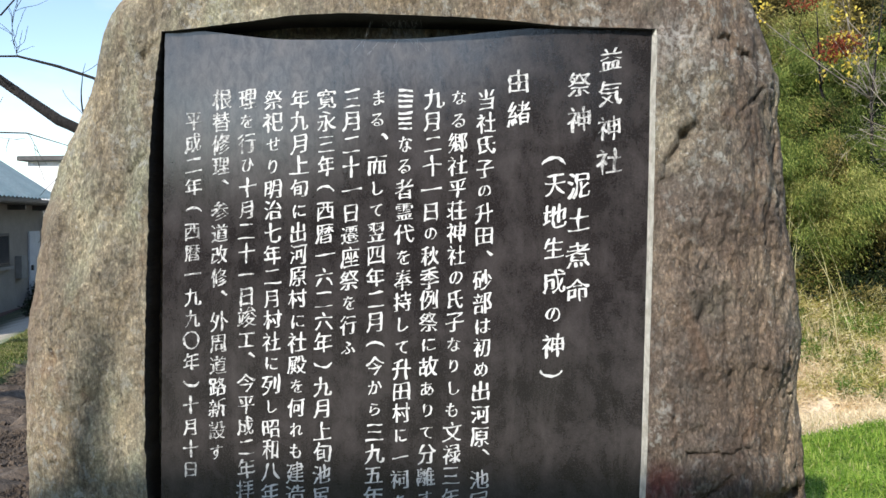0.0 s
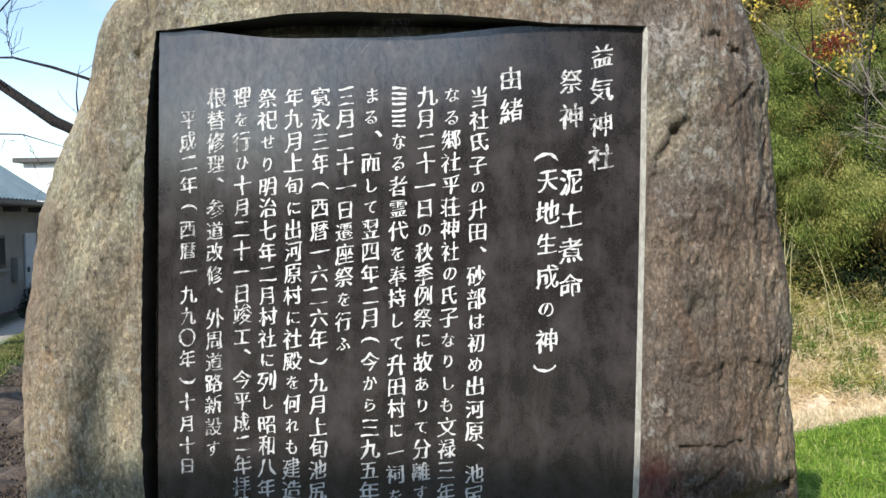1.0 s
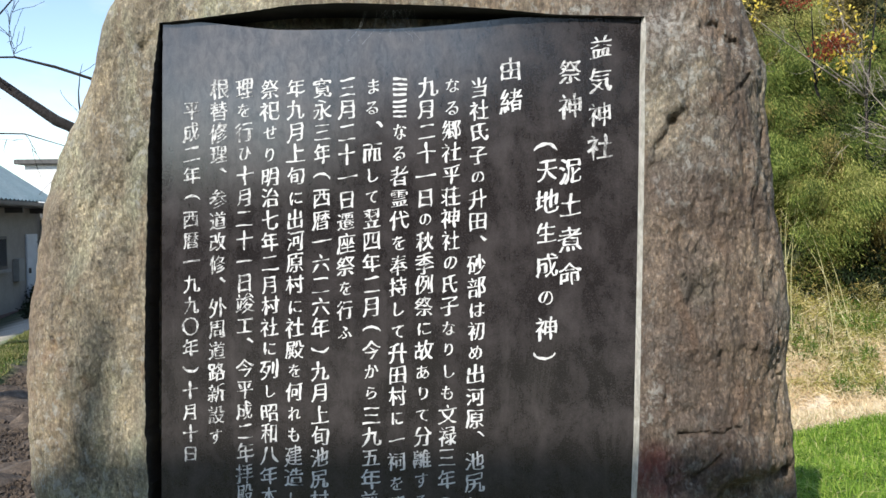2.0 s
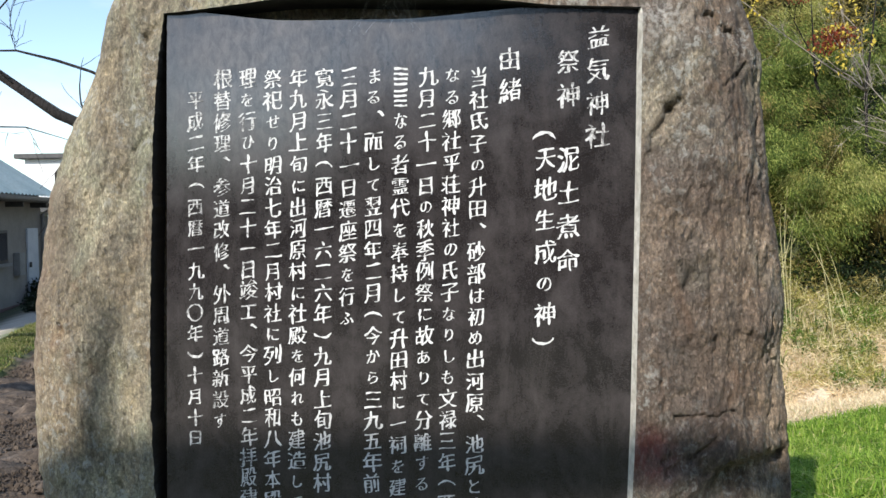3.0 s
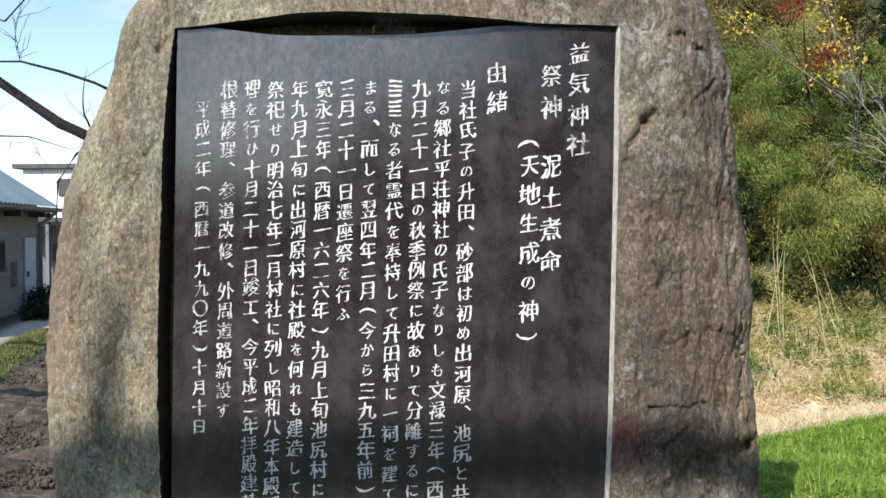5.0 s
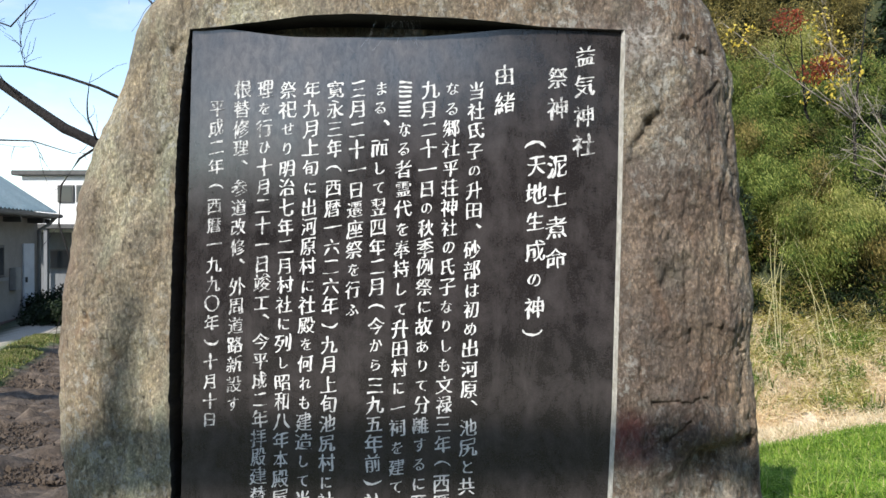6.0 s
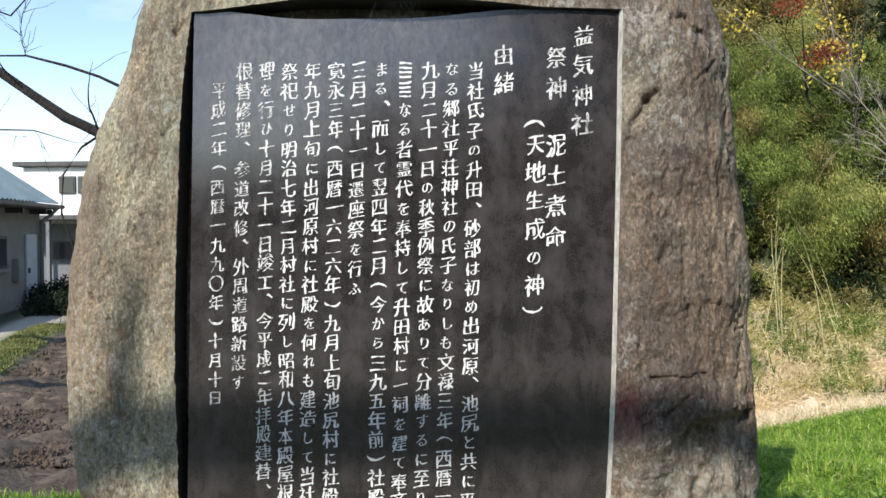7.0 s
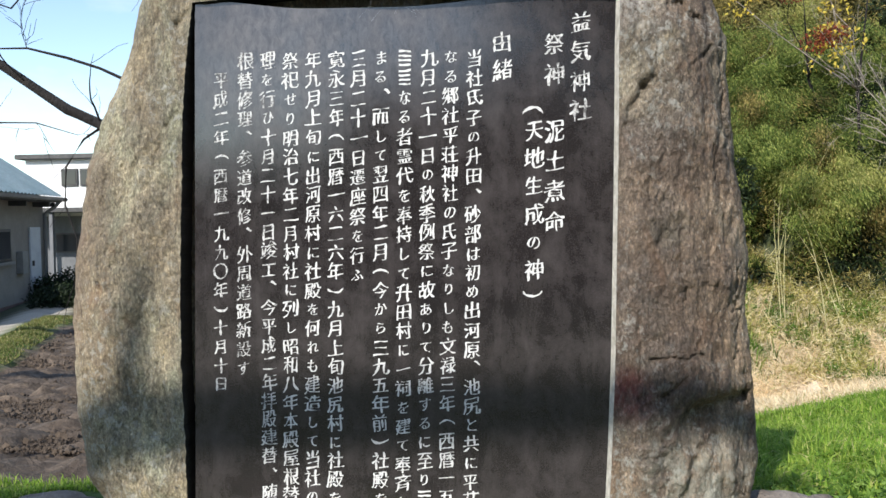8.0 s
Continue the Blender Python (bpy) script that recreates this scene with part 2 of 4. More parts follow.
STONE = stone_material()
GRANITE = granite_material()
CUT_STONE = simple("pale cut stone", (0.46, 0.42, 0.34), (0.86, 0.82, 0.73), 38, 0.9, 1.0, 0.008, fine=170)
# joint tone and the shade inside the recess in one dark colour
SHADED_JOINT = simple("dark joint with recess shade", (0.018, 0.017, 0.018), (0.055, 0.05, 0.046), 16, 0.85, 0.6, 0.006)
PAINT = paint_material("white letter paint", 0.38)
HALF_PAINT = paint_material("half worn white letter paint", 0.45)
WORN_PAINT = paint_material("worn white letter paint", 0.47)
FIELD_STONE = simple("brown-grey field stone", (0.16, 0.125, 0.098), (0.42, 0.37, 0.32), 11, 0.9, 0.9, 0.015)
GROUND = ground_material()
GRASS = leaf_material("lawn grass", ((0.0, (0.12, 0.23, 0.025)), (0.5, (0.25, 0.42, 0.055)), (0.9, (0.46, 0.57, 0.12)), (1.0, (0.68, 0.62, 0.32))), 0.45, 4.0)
WEED = leaf_material("weeds", ((0.0, (0.06, 0.13, 0.02)), (0.6, (0.13, 0.24, 0.04)), (1.0, (0.24, 0.36, 0.08))), 0.35, 2.0)
BAMBOO = leaf_material("bamboo leaves", ((0.0, (0.036, 0.070, 0.013)), (0.55, (0.14, 0.205, 0.040)), (1.0, (0.46, 0.50, 0.15))), 0.38, 0.9, (0.28, 0.30, 0.22))
LIGHT_BAMBOO = leaf_material("light bamboo leaves", ((0.0, (0.13, 0.155, 0.035)), (0.5, (0.30, 0.33, 0.085)), (1.0, (0.62, 0.58, 0.23))), 0.36, 0.9, (0.42, 0.44, 0.36))
OLIVE = leaf_material("dull olive leaves", ((0.0, (0.07, 0.066, 0.02)), (0.55, (0.21, 0.18, 0.055)), (1.0, (0.52, 0.42, 0.16))), 0.35, 0.9, (0.28, 0.28, 0.22))
# nearly black: the shade of gaps and corners is in the leaf colour
SHADELEAF = leaf_material("shade-dark evergreen leaves", ((0.0, (0.006, 0.012, 0.005)), (1.0, (0.024, 0.042, 0.014))), 0.12)
GOLD = leaf_material("yellow autumn leaves", ((0.0, (0.55, 0.40, 0.05)), (1.0, (0.85, 0.70, 0.15))), 0.4)
RED = leaf_material("red autumn leaves", ((0.0, (0.13, 0.03, 0.02)), (1.0, (0.42, 0.10, 0.05))), 0.4)
STRAW = leaf_material("dry grass", ((0.0, (0.50, 0.39, 0.24)), (0.5, (0.80, 0.68, 0.48)), (0.92, (0.92, 0.83, 0.65)), (1.0, (0.28, 0.33, 0.10))), 0.4, 1.2, (0.85, 0.82, 0.75))
BANK_GRASS = leaf_material("rank half-dry grass", ((0.0, (0.15, 0.17, 0.04)), (0.35, (0.38, 0.38, 0.11)), (0.6, (0.66, 0.59, 0.27)), (0.8, (0.86, 0.76, 0.47)), (1.0, (0.94, 0.86, 0.64))), 0.45, 1.1, (0.80, 0.82, 0.68))
VERGE = leaf_material("rough verge grass", ((0.0, (0.10, 0.12, 0.035)), (0.5, (0.26, 0.27, 0.09)), (1.0, (0.52, 0.46, 0.24))), 0.4, 2.0)
CULM = simple("dry yellow bamboo stem", (0.34, 0.30, 0.13), (0.58, 0.52, 0.27), 6, 0.6, 0.2, 0.002)
BARK = simple("dark bark", (0.007, 0.0058, 0.0055), (0.028, 0.022, 0.020), 14, 0.95, 1.0, 0.03, stretch=(1, 1, 0.5), fine=45)
PALE_BARK = simple("pale dead twigs", (0.30, 0.25, 0.21), (0.5, 0.44, 0.38), 10, 0.9, 0.4, 0.005)
WALL = simple("beige rendered wall", (0.25, 0.22, 0.20), (0.32, 0.285, 0.255), 3, 0.9, 0.2, 0.004)
WHITE_WALL = simple("white siding", (0.78, 0.78, 0.76), (0.85, 0.85, 0.84), 2, 0.7, 0.1, 0.003)
# darkened grey holds the shade lying on the white house's lower wall
GREY_WALL = simple("grey boards with shade", (0.13, 0.135, 0.145), (0.20, 0.205, 0.215), 3, 0.8, 0.2, 0.004, stretch=(1, 1, 0.3))
PLINTH = simple("red-brown plinth", (0.14, 0.085, 0.075), (0.22, 0.14, 0.12), 4, 0.9, 0.3, 0.006)
ROOF = simple("blue-grey metal roofing", (0.46, 0.60, 0.64), (0.60, 0.72, 0.75), 1.6, 0.4, 0.08, 0.003, metal=0.1)
DARK_TRIM = simple("dark metal trim", (0.05, 0.05, 0.052), (0.10, 0.095, 0.09), 5, 0.5, 0.1, 0.002, metal=0.2)
PIPE = simple("grey plastic pipe", (0.22, 0.215, 0.21), (0.30, 0.295, 0.285), 5, 0.5, 0.05, 0.001)
PALE_PANEL = simple("pale painted panel", (0.55, 0.57, 0.62), (0.66, 0.68, 0.72), 4, 0.5, 0.05, 0.001)
GLASS, gnt, gbs = material("dark window glass")
gbs.inputs["Base Color"].default_value = (0.03, 0.033, 0.037, 1)
gbs.inputs["Roughness"].default_value = 0.06


# ---- mesh helpers ----
def part(name, bm, mat, parent=None, label="", smooth=False):
    me = bpy.data.meshes.new(name)
    bm.to_mesh(me)
    bm.free()
    me.materials.append(mat)
    if smooth:
        me.polygons.foreach_set("use_smooth", [True] * len(me.polygons))
    ob = new(name, me)
    ob.parent = parent
    if label:
        ob["label"] = label
    return ob


def raw(name, verts, faces, mat, parent=None, label="", smooth=False):
    me = bpy.data.meshes.new(name)
    me.from_pydata(np.asarray(verts).tolist(), [], np.asarray(faces).tolist() if not isinstance(faces, list) else faces)
    me.materials.append(mat)
    if smooth:
        me.polygons.foreach_set("use_smooth", [True] * len(me.polygons))
    ob = new(name, me)
    ob.parent = parent
    if label:
        ob["label"] = label
    return ob


def box(lo, hi, bevel=0.0, m=None):
    bm = bmesh.new()
    bmesh.ops.create_cube(bm, size=1)
    for v in bm.verts:
        v.co = Vector([(l + h) / 2 + c * (h - l) for l, h, c in zip(lo, hi, v.co)])
    if bevel:
        bmesh.ops.bevel(bm, geom=bm.edges[:], offset=bevel, segments=2, affect="EDGES")
    if m:
        bm.transform(m)
    return bm


def tube(bm, pts, radii, sides=7):
    """A tapering round limb along a line of points."""
    pts = [Vector(p) for p in pts]
    rings = []
    for i, p in enumerate(pts):
        d = (pts[min(i + 1, len(pts) - 1)] - pts[max(i - 1, 0)]).normalized()
        a = d.orthogonal().normalized()
        b = d.cross(a)
        r = radii[i] * (1 + 0.16 * noise.noise(p * 9))
        rings.append([bm.verts.new(p + r * (a * math.cos(k * math.tau / sides) + b * math.sin(k * math.tau / sides))) for k in range(sides)])
    for q, w in zip(rings, rings[1:]):
        # line up the rings so that the skin does not twist
        s = min(range(sides), key=lambda k: (w[k].co - q[0].co).length)
        for k in range(sides):
            bm.faces.new((q[k], q[(k + 1) % sides], w[(k + 1 + s) % sides], w[(k + s) % sides]))
    bm.faces.new(rings[0][::-1])
    bm.faces.new(rings[-1])
    return bm


def wander(rng, p, d, length, steps, bend):
    pts = [Vector(p)]
    d = Vector(d).normalized()
    for _ in range(steps):
        d = (d + Vector(rng.normal(0, bend, 3))).normalized()
        pts.append(pts[-1] + d * (length / steps))
    return pts


def twigs(bm, rng, pts, r0, r1, number, length, depth, lift=0.15, sides=5):
    """A limb with side twigs, and twigs on those."""
    n = len(pts)
    tube(bm, pts, [r0 + (r1 - r0) * i / (n - 1) for i in range(n)], sides)
    if depth == 0:
        return
    for _ in range(number):
        i = int(rng.integers(max(1, n // 5), n))
        along = (pts[i] - pts[i - 1]).normalized()
        d = (along * 0.7 + Vector(rng.normal(0, 0.6, 3)) + Vector((0, 0, lift))).normalized()
        l = length * rng.uniform(0.45, 1.0)
        r = max(0.0028, (r0 + (r1 - r0) * i / (n - 1)) * 0.24)
        twigs(bm, rng, wander(rng, pts[i], d, l, 8, 0.13), r, 0.0016, max(2, number - 2), length * 0.5, depth - 1, lift, 4)


def leaves(centres, along, length, width, rng, curl=0.15):
    """Folded four-cornered leaves: returns vertices and faces."""
    n = len(centres)
    along = along / np.linalg.norm(along, axis=1, keepdims=True)
    side = np.cross(along, rng.normal(0, 1, (n, 3)))
    side /= np.linalg.norm(side, axis=1, keepdims=True)
    up = np.cross(side, along)
    length, width = length[:, None], width[:, None]
    base, tip = centres, centres + along * length - up * length * curl
    mid = centres + along * length * 0.42 + up * length * curl * 0.5
    verts = np.stack([base, mid + side * width / 2, tip, mid - side * width / 2], 1).reshape(-1, 3)
    faces = np.arange(n * 4).reshape(n, 4)
    return verts, faces


def smooth01(a, b, v):
    t = np.clip((v - a) / (b - a), 0, 1)
    return t * t * (3 - 2 * t)


def leafy(name, label, category, pts, mat, seed, length, width, droop=0.4, kind=""):
    rng = np.random.default_rng(seed)
    n = len(pts)
    along = rng.normal(0, 1, (n, 3)) + np.array([0, 0, -droop])
    v, f = leaves(pts, along, length * rng.uniform(0.6, 1.3, n), width * rng.uniform(0.7, 1.2, n), rng)
    return tagged(raw(name, v, f, mat), label, category, kind=kind)


def clumps(rng, centres, radii, each, squash=0.8):
    pts = []
    for c, r in zip(centres, radii):
        q = rng.normal(0, 1, (each, 3))
        q /= np.linalg.norm(q, axis=1, keepdims=True)
        pts.append(np.array(c) + q * (r * rng.uniform(0.55, 1.05, (each, 1))) * np.array([1, 1, squash]))
    return np.concatenate(pts)


# ---- ground ----
AX, AY, BX, BY = -5.07, 5.13, -1.37, 3.6         # the verge beside the lane: a start and a way


def verge(x, y):
    """Distance to the verge's middle line, and which side of it."""
    t = np.clip(((x - AX) * BX + (y - AY) * BY) / (BX ** 2 + BY ** 2), -0.9, 1.0)
    dist = np.hypot(x - AX - BX * t, y - AY - BY * t)
    side = ((x - AX) * BY - (y - AY) * BX) / math.hypot(BX, BY)
    return dist, side


def ground_z(x, y):
    x, y = np.asarray(x, float), np.asarray(y, float)
    d = y + 2.0
    front = -0.06 - 0.5 * smooth01(1.8, 0.3, d)
    dist, side = verge(x, y)
    left = np.maximum(-0.1 - 0.13 * (d - 2.7), -0.66)
    left = left + (np.minimum(left, -1.50) - left) * np.clip((-0.2 - side) / 2.8, 0, 1) ** 1.9 * smooth01(4.0, 7.0, d)
    right = np.interp(d, [2.3, 7.8, 15.0, 16.3, 18.5, 32.0, 60.0], [-0.06, -1.10, -2.95, -2.98, -1.3, 14.5, 20.0])
    right = right + 0.21 * (np.clip(x, 0, 6) - 3.4) * smooth01(4.0, 7.0, d) * smooth01(13.0, 9.0, d)
    w = smooth01(-0.12, 0.2, x / np.maximum(d, 1.5))
    far = left * (1 - w) + right * w
    z = front + (far - front) * smooth01(1.9, 2.8, d)
    return z + (0.13 - 0.006 * d) * np.exp(-(dist / 0.27) ** 4) * smooth01(3.6, 5.0, d)


def ridge(x, y):
    return verge(x, y)[0]


def build_ground():
    u = np.linspace(-7.4, 7.4, 400)
    gx, gy = np.meshgrid(-1.2 + 1.1 * np.sinh(u), 3.0 + 1.1 * np.sinh(u))
    x, y = gx.ravel(), gy.ravel()
    z = ground_z(x, y)
    d = y + 2.0
    ang = x / np.maximum(d, 1.5)
    wav = 0.10 * np.sin(3.1 * x + 1.7 * y) + 0.07 * np.sin(7.3 * x - 5.1 * y)
    soil = smooth01(2.36, 2.5, d + wav * 0.4) * smooth01(0.05, -0.1, ang) * smooth01(0.22, 0.30, ridge(x, y) + wav * 0.2)
    west = verge(x, y)[1] < 0            # beyond the verge, towards the house
    road = np.where(west & (d > 4.5), smooth01(0.32, 0.5, ridge(x, y) + wav * 0.3), 0)
    soil = np.where(west & (d > 4.5), 0, soil)
    soil = np.maximum(soil, smooth01(1.8, 1.4, d + wav))        # bare earth before the monument, unseen, coloured for what the plaque mirrors
    dry = smooth01(8.0, 8.8, d) * smooth01(0.1, 0.2, ang) * (1 - 0.75 * smooth01(18.6, 19.6, d))
    wood_shade = smooth01(18.6, 19.8, d) * smooth01(0.1, 0.2, ang)
    wood_shade = np.maximum(wood_shade, np.where(d > 6, smooth01(-0.75, -1.05, verge(x, y)[1]), 0))     # the house's shade on the ground, painted as a dark strip
    # darkens the unseen ground in front so the plaque mirrors less light
    wood_shade = np.maximum(wood_shade, 0.95 * smooth01(1.5, 0.9, d))
    clod = np.array([noise.fractal(Vector((a * 5, b * 5, 0.3)), 0.7, 2.1, 5) if s > 0.02 and e < 16 else 0.0 for a, b, s, e in zip(x, y, soil, d)])
    z = z + soil * clod * (0.045 + 0.006 * d)
    for c0, k in ((4.7, 0.10), (7.2, 0.13), (10.0, 0.14)):     # furrows across the dug soil
        z = z - soil * k * np.exp(-((d - c0 + 0.25 * x + 0.8 + wav) / 0.16) ** 2)
    n = len(u)
    idx = np.arange(n * n).reshape(n, n)
    faces = np.stack([idx[:-1, :-1], idx[:-1, 1:], idx[1:, 1:], idx[1:, :-1]], -1).reshape(-1, 4)
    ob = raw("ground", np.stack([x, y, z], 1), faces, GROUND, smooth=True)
    for nm, val in (("soil", soil), ("road", road), ("dry", dry), ("wood_shade", wood_shade)):
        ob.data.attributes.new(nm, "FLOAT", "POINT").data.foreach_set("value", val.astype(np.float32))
    tagged(ob, "sloping ground with lawn, dug soil, a pale lane and a dry bank", "ground", kind="structure")


build_ground()


def grass_patch(name, label, x, y, lo, hi, wide, mat, seed, lean=0.45):
    """Three-sided blades of grass, each bent once."""
    rng = np.random.default_rng(seed)
    n = len(x)
    base = np.stack([x, y, ground_z(x, y) - 0.004], 1)
    tuft = 0.75 + 0.45 * np.sin(x * 17 + 3 * np.sin(y * 11)) * np.sin(y * 13 + 2 * np.sin(x * 9)) + 0.2 * np.sin(x * 5.1 + y * 4.3)
    h = rng.uniform(lo, hi, n) * tuft * (0.45 + 0.55 * smooth01(0.2, 0.9, y))
    a = rng.uniform(0, math.tau, n)
    out = np.stack([np.cos(a), np.sin(a), np.zeros(n)], 1)
    side = np.stack([-np.sin(a), np.cos(a), np.zeros(n)], 1) * (wide * rng.uniform(0.6, 1.3, n))[:, None]
    bend = rng.uniform(0.05, lean, n)
    up = np.array([0, 0, 1.0])
    mid = base + up * (h * 0.55)[:, None] + out * (h * bend * 0.35)[:, None]
    tip = base + up * (h * (1 - bend * 0.35))[:, None] + out * (h * bend)[:, None]
    verts = np.stack([base - side, base + side, mid + side * 0.7, mid - side * 0.7, tip], 1).reshape(-1, 3)
    k = np.arange(n)[:, None] * 5
    faces = (k + np.array([0, 1, 2, 3])).tolist() + (k + np.array([3, 2, 4])).tolist()
    return tagged(raw(name, verts, faces, mat), label, "grass", kind="stuff")


def lawn():
    rng = np.random.default_rng(3)
    d = 2.05 + 6.4 * rng.random(80000) ** 1.5
    x = 0.28 + d * rng.uniform(0.2, 0.56, len(d))
    keep = np.hypot(x - 1.06, (d - 2.05) * 0.8) > 0.26
    x, d = x[keep], d[keep]
    grass_patch("lawn_grass", "bright green lawn grass on the slope behind the monument", x, d - 2, 0.03, 0.13, 0.0045, GRASS, 4, 1.7)
    n = 9000
    d = 2.2 + 6.0 * rng.random(n) ** 1.4
    x = 0.28 + d * rng.uniform(0.2, 0.56, n)
    keep = np.sin(x * 6.1 + 2 * np.sin(d * 4.0)) * np.sin(d * 5.3 + x) > 0.05
    x, d = x[keep], d[keep]
    leafy("lawn_weeds", "broad-leaved green weeds among the lawn grass", "weeds", np.stack([x, d - 2, ground_z(x, d - 2) + rng.uniform(0.01, 0.06, len(x))], 1), WEED, 8, 0.032, 0.014, -0.3, "stuff")
    n = 26000
    x, y = rng.uniform(-2.6, -0.75, n), rng.uniform(-0.1, 0.36, n) + 0.05 * np.sin(np.arange(n))
    keep = np.hypot(x + 1.09, (y - 0.0) * 0.8) > 0.24
    x, y = x[keep], y[keep]
    grass_patch("grass_edge", "strip of bright green grass beside the dug soil", x, y, 0.02, 0.065, 0.0019, GRASS, 5, 1.3)
    for nm, label, n, hi, mat, seed in (("verge_grass", "rough olive grass on the low ridge", 26000, 0.06, VERGE, 6), ("verge_weeds", "green weeds on the low ridge", 9000, 0.05, WEED, 7)):
        t, s = rng.uniform(-0.7, 1.03, n), np.clip(rng.normal(0, 0.13, n), -0.28, 0.28)
        grass_patch(nm, label, AX + BX * t + 0.93 * s, AY + BY * t + 0.36 * s, 0.015, hi, 0.005, mat, seed, 0.8)


lawn()


def clods():
    rng = np.random.default_rng(9)
    bm = bmesh.new()
    bmesh.ops.create_icosphere(bm, subdivisions=1, radius=1)
    ball = np.array([v.co[:] for v in bm.verts])
    tri = np.array([[v.index for v in f.verts] for f in bm.faces])
    bm.free()
    n = 42000
    d = 2.9 + 8.5 * rng.random(n) ** 1.3
    x = 0.28 - d * rng.uniform(0.48, 0.78, n)
    y = d - 2
    keep = (ridge(x, y) > 0.36) & (verge(x, y)[1] > 0)
    x, y, d = x[keep], y[keep], d[keep]
    n = len(x)
    size = rng.gamma(1.1, 0.0023, n) * (0.7 + 0.13 * d)
    shape = ball[None] * rng.uniform(0.35, 1.35, (n, len(ball), 1)) * rng.uniform(0.5, 1.5, (n, 1, 3)) * size[:, None, None]
    verts = shape + np.stack([x, y, ground_z(x, y) + size * 0.3], 1)[:, None]
    faces = tri[None] + (np.arange(n) * len(ball))[:, None, None]
    m = simple("dug earth", (0.040, 0.028, 0.020), (0.15, 0.112, 0.082), 3, 0.95, 0.7, 0.01, fine=60)
    tagged(raw("soil_clods", verts.reshape(-1, 3), faces.reshape(-1, 3), m), "loose brown clods of freshly dug soil", "soil", kind="stuff")


clods()


# ---- the monument ----
LEFT_Z = [-0.25, 0.0, 0.08, 0.25, 0.40, 0.55, 0.71, 0.85, 0.98, 1.08, 1.17, 1.27, 1.35, 1.43, 1.50, 1.60, 1.70]
LEFT_X = [-0.84, -0.905, -0.950, -0.970, -0.978, -0.980, -0.960, -0.945, -0.920, -0.890, -0.836, -0.798, -0.768, -0.742, -0.708, -0.60, -0.34]
RIGHT_Z = [-0.25, 0.03, 0.16, 0.28, 0.40, 0.53, 0.70, 0.85, 1.0, 1.1, 1.2, 1.28, 1.37, 1.45, 1.55, 1.63, 1.70]
RIGHT_X = [0.87, 0.917, 0.938, 0.931, 0.914, 0.905, 0.905, 0.885, 0.866, 0.85, 0.849, 0.85, 0.822, 0.793, 0.72, 0.60, 0.36]
OPEN_Z = [-0.02, 0.07, 0.19, 0.42, 0.64, 0.86, 1.08, 1.23, 1.31, 1.385]
OPEN_L = [-0.604, -0.606, -0.608, -0.614, -0.610, -0.602, -0.591, -0.577, -0.565, -0.558]
OPEN_R = [0.520, 0.526, 0.532, 0.541, 0.545, 0.549, 0.552, 0.553, 0.555, 0.556]
BOTTOM, TOP = -0.02, 1.385


def open_top(x):
    return np.interp(x, [-0.53, -0.488, -0.384, -0.256, -0.13, 0, 0.12, 0.24, 0.36, 0.48, 0.54], [1.381, 1.384, 1.392, 1.400, 1.398, 1.391, 1.386, 1.379, 1.368, 1.362, 1.358])


def segment(x, z, a, b):
    ax, az, bx, bz = *a, *b
    t = min(1, max(0, ((x - ax) * (bx - ax) + (z - az) * (bz - az)) / ((bx - ax) ** 2 + (bz - az) ** 2)))
    return math.hypot(x - ax - t * (bx - ax), z - az - t * (bz - az))


# cracks and gouges: from, to, width, depth
CUTS = [((0.640, 1.145), (0.615, 1.125), 0.016, 0.018), ((0.615, 1.125), (0.585, 1.075), 0.010, 0.018), ((0.585, 1.075), (0.558, 0.99), 0.005, 0.012), ((0.558, 0.99), (0.556, 0.80), 0.004, 0.008), ((0.63, 0.438), (0.76, 0.435), 0.006, 0.010),
        ((0.74, 1.18), (0.765, 1.20), 0.006, 0.008), ((0.765, 1.20), (0.80, 1.24), 0.005, 0.010), ((0.66, 0.34), (0.72, 0.39), 0.006, 0.010), ((0.60, 0.56), (0.615, 0.30), 0.006, 0.009),
        ((0.70, 1.34), (0.76, 1.30), 0.009, 0.014), ((-0.60, 1.33), (-0.55, 1.37), 0.010, 0.014), ((-0.815, 1.06), (-0.855, 0.60), 0.009, 0.006),
        ((0.82, 1.16), (0.835, 0.95), 0.008, 0.014), ((0.76, 0.20), (0.70, 0.02), 0.014, 0.016), ((0.84, 1.30), (0.82, 1.18), 0.010, 0.016), ((0.80, 0.98), (0.83, 0.72), 0.008, 0.012),
        ((0.86, 0.66), (0.87, 0.44), 0.008, 0.012), ((0.62, 0.88), (0.66, 0.74), 0.010, 0.008), ((0.70, 0.80), (0.72, 0.58), 0.009, 0.009), ((-0.64, 1.06), (-0.60, 1.10), 0.006, 0.008)]


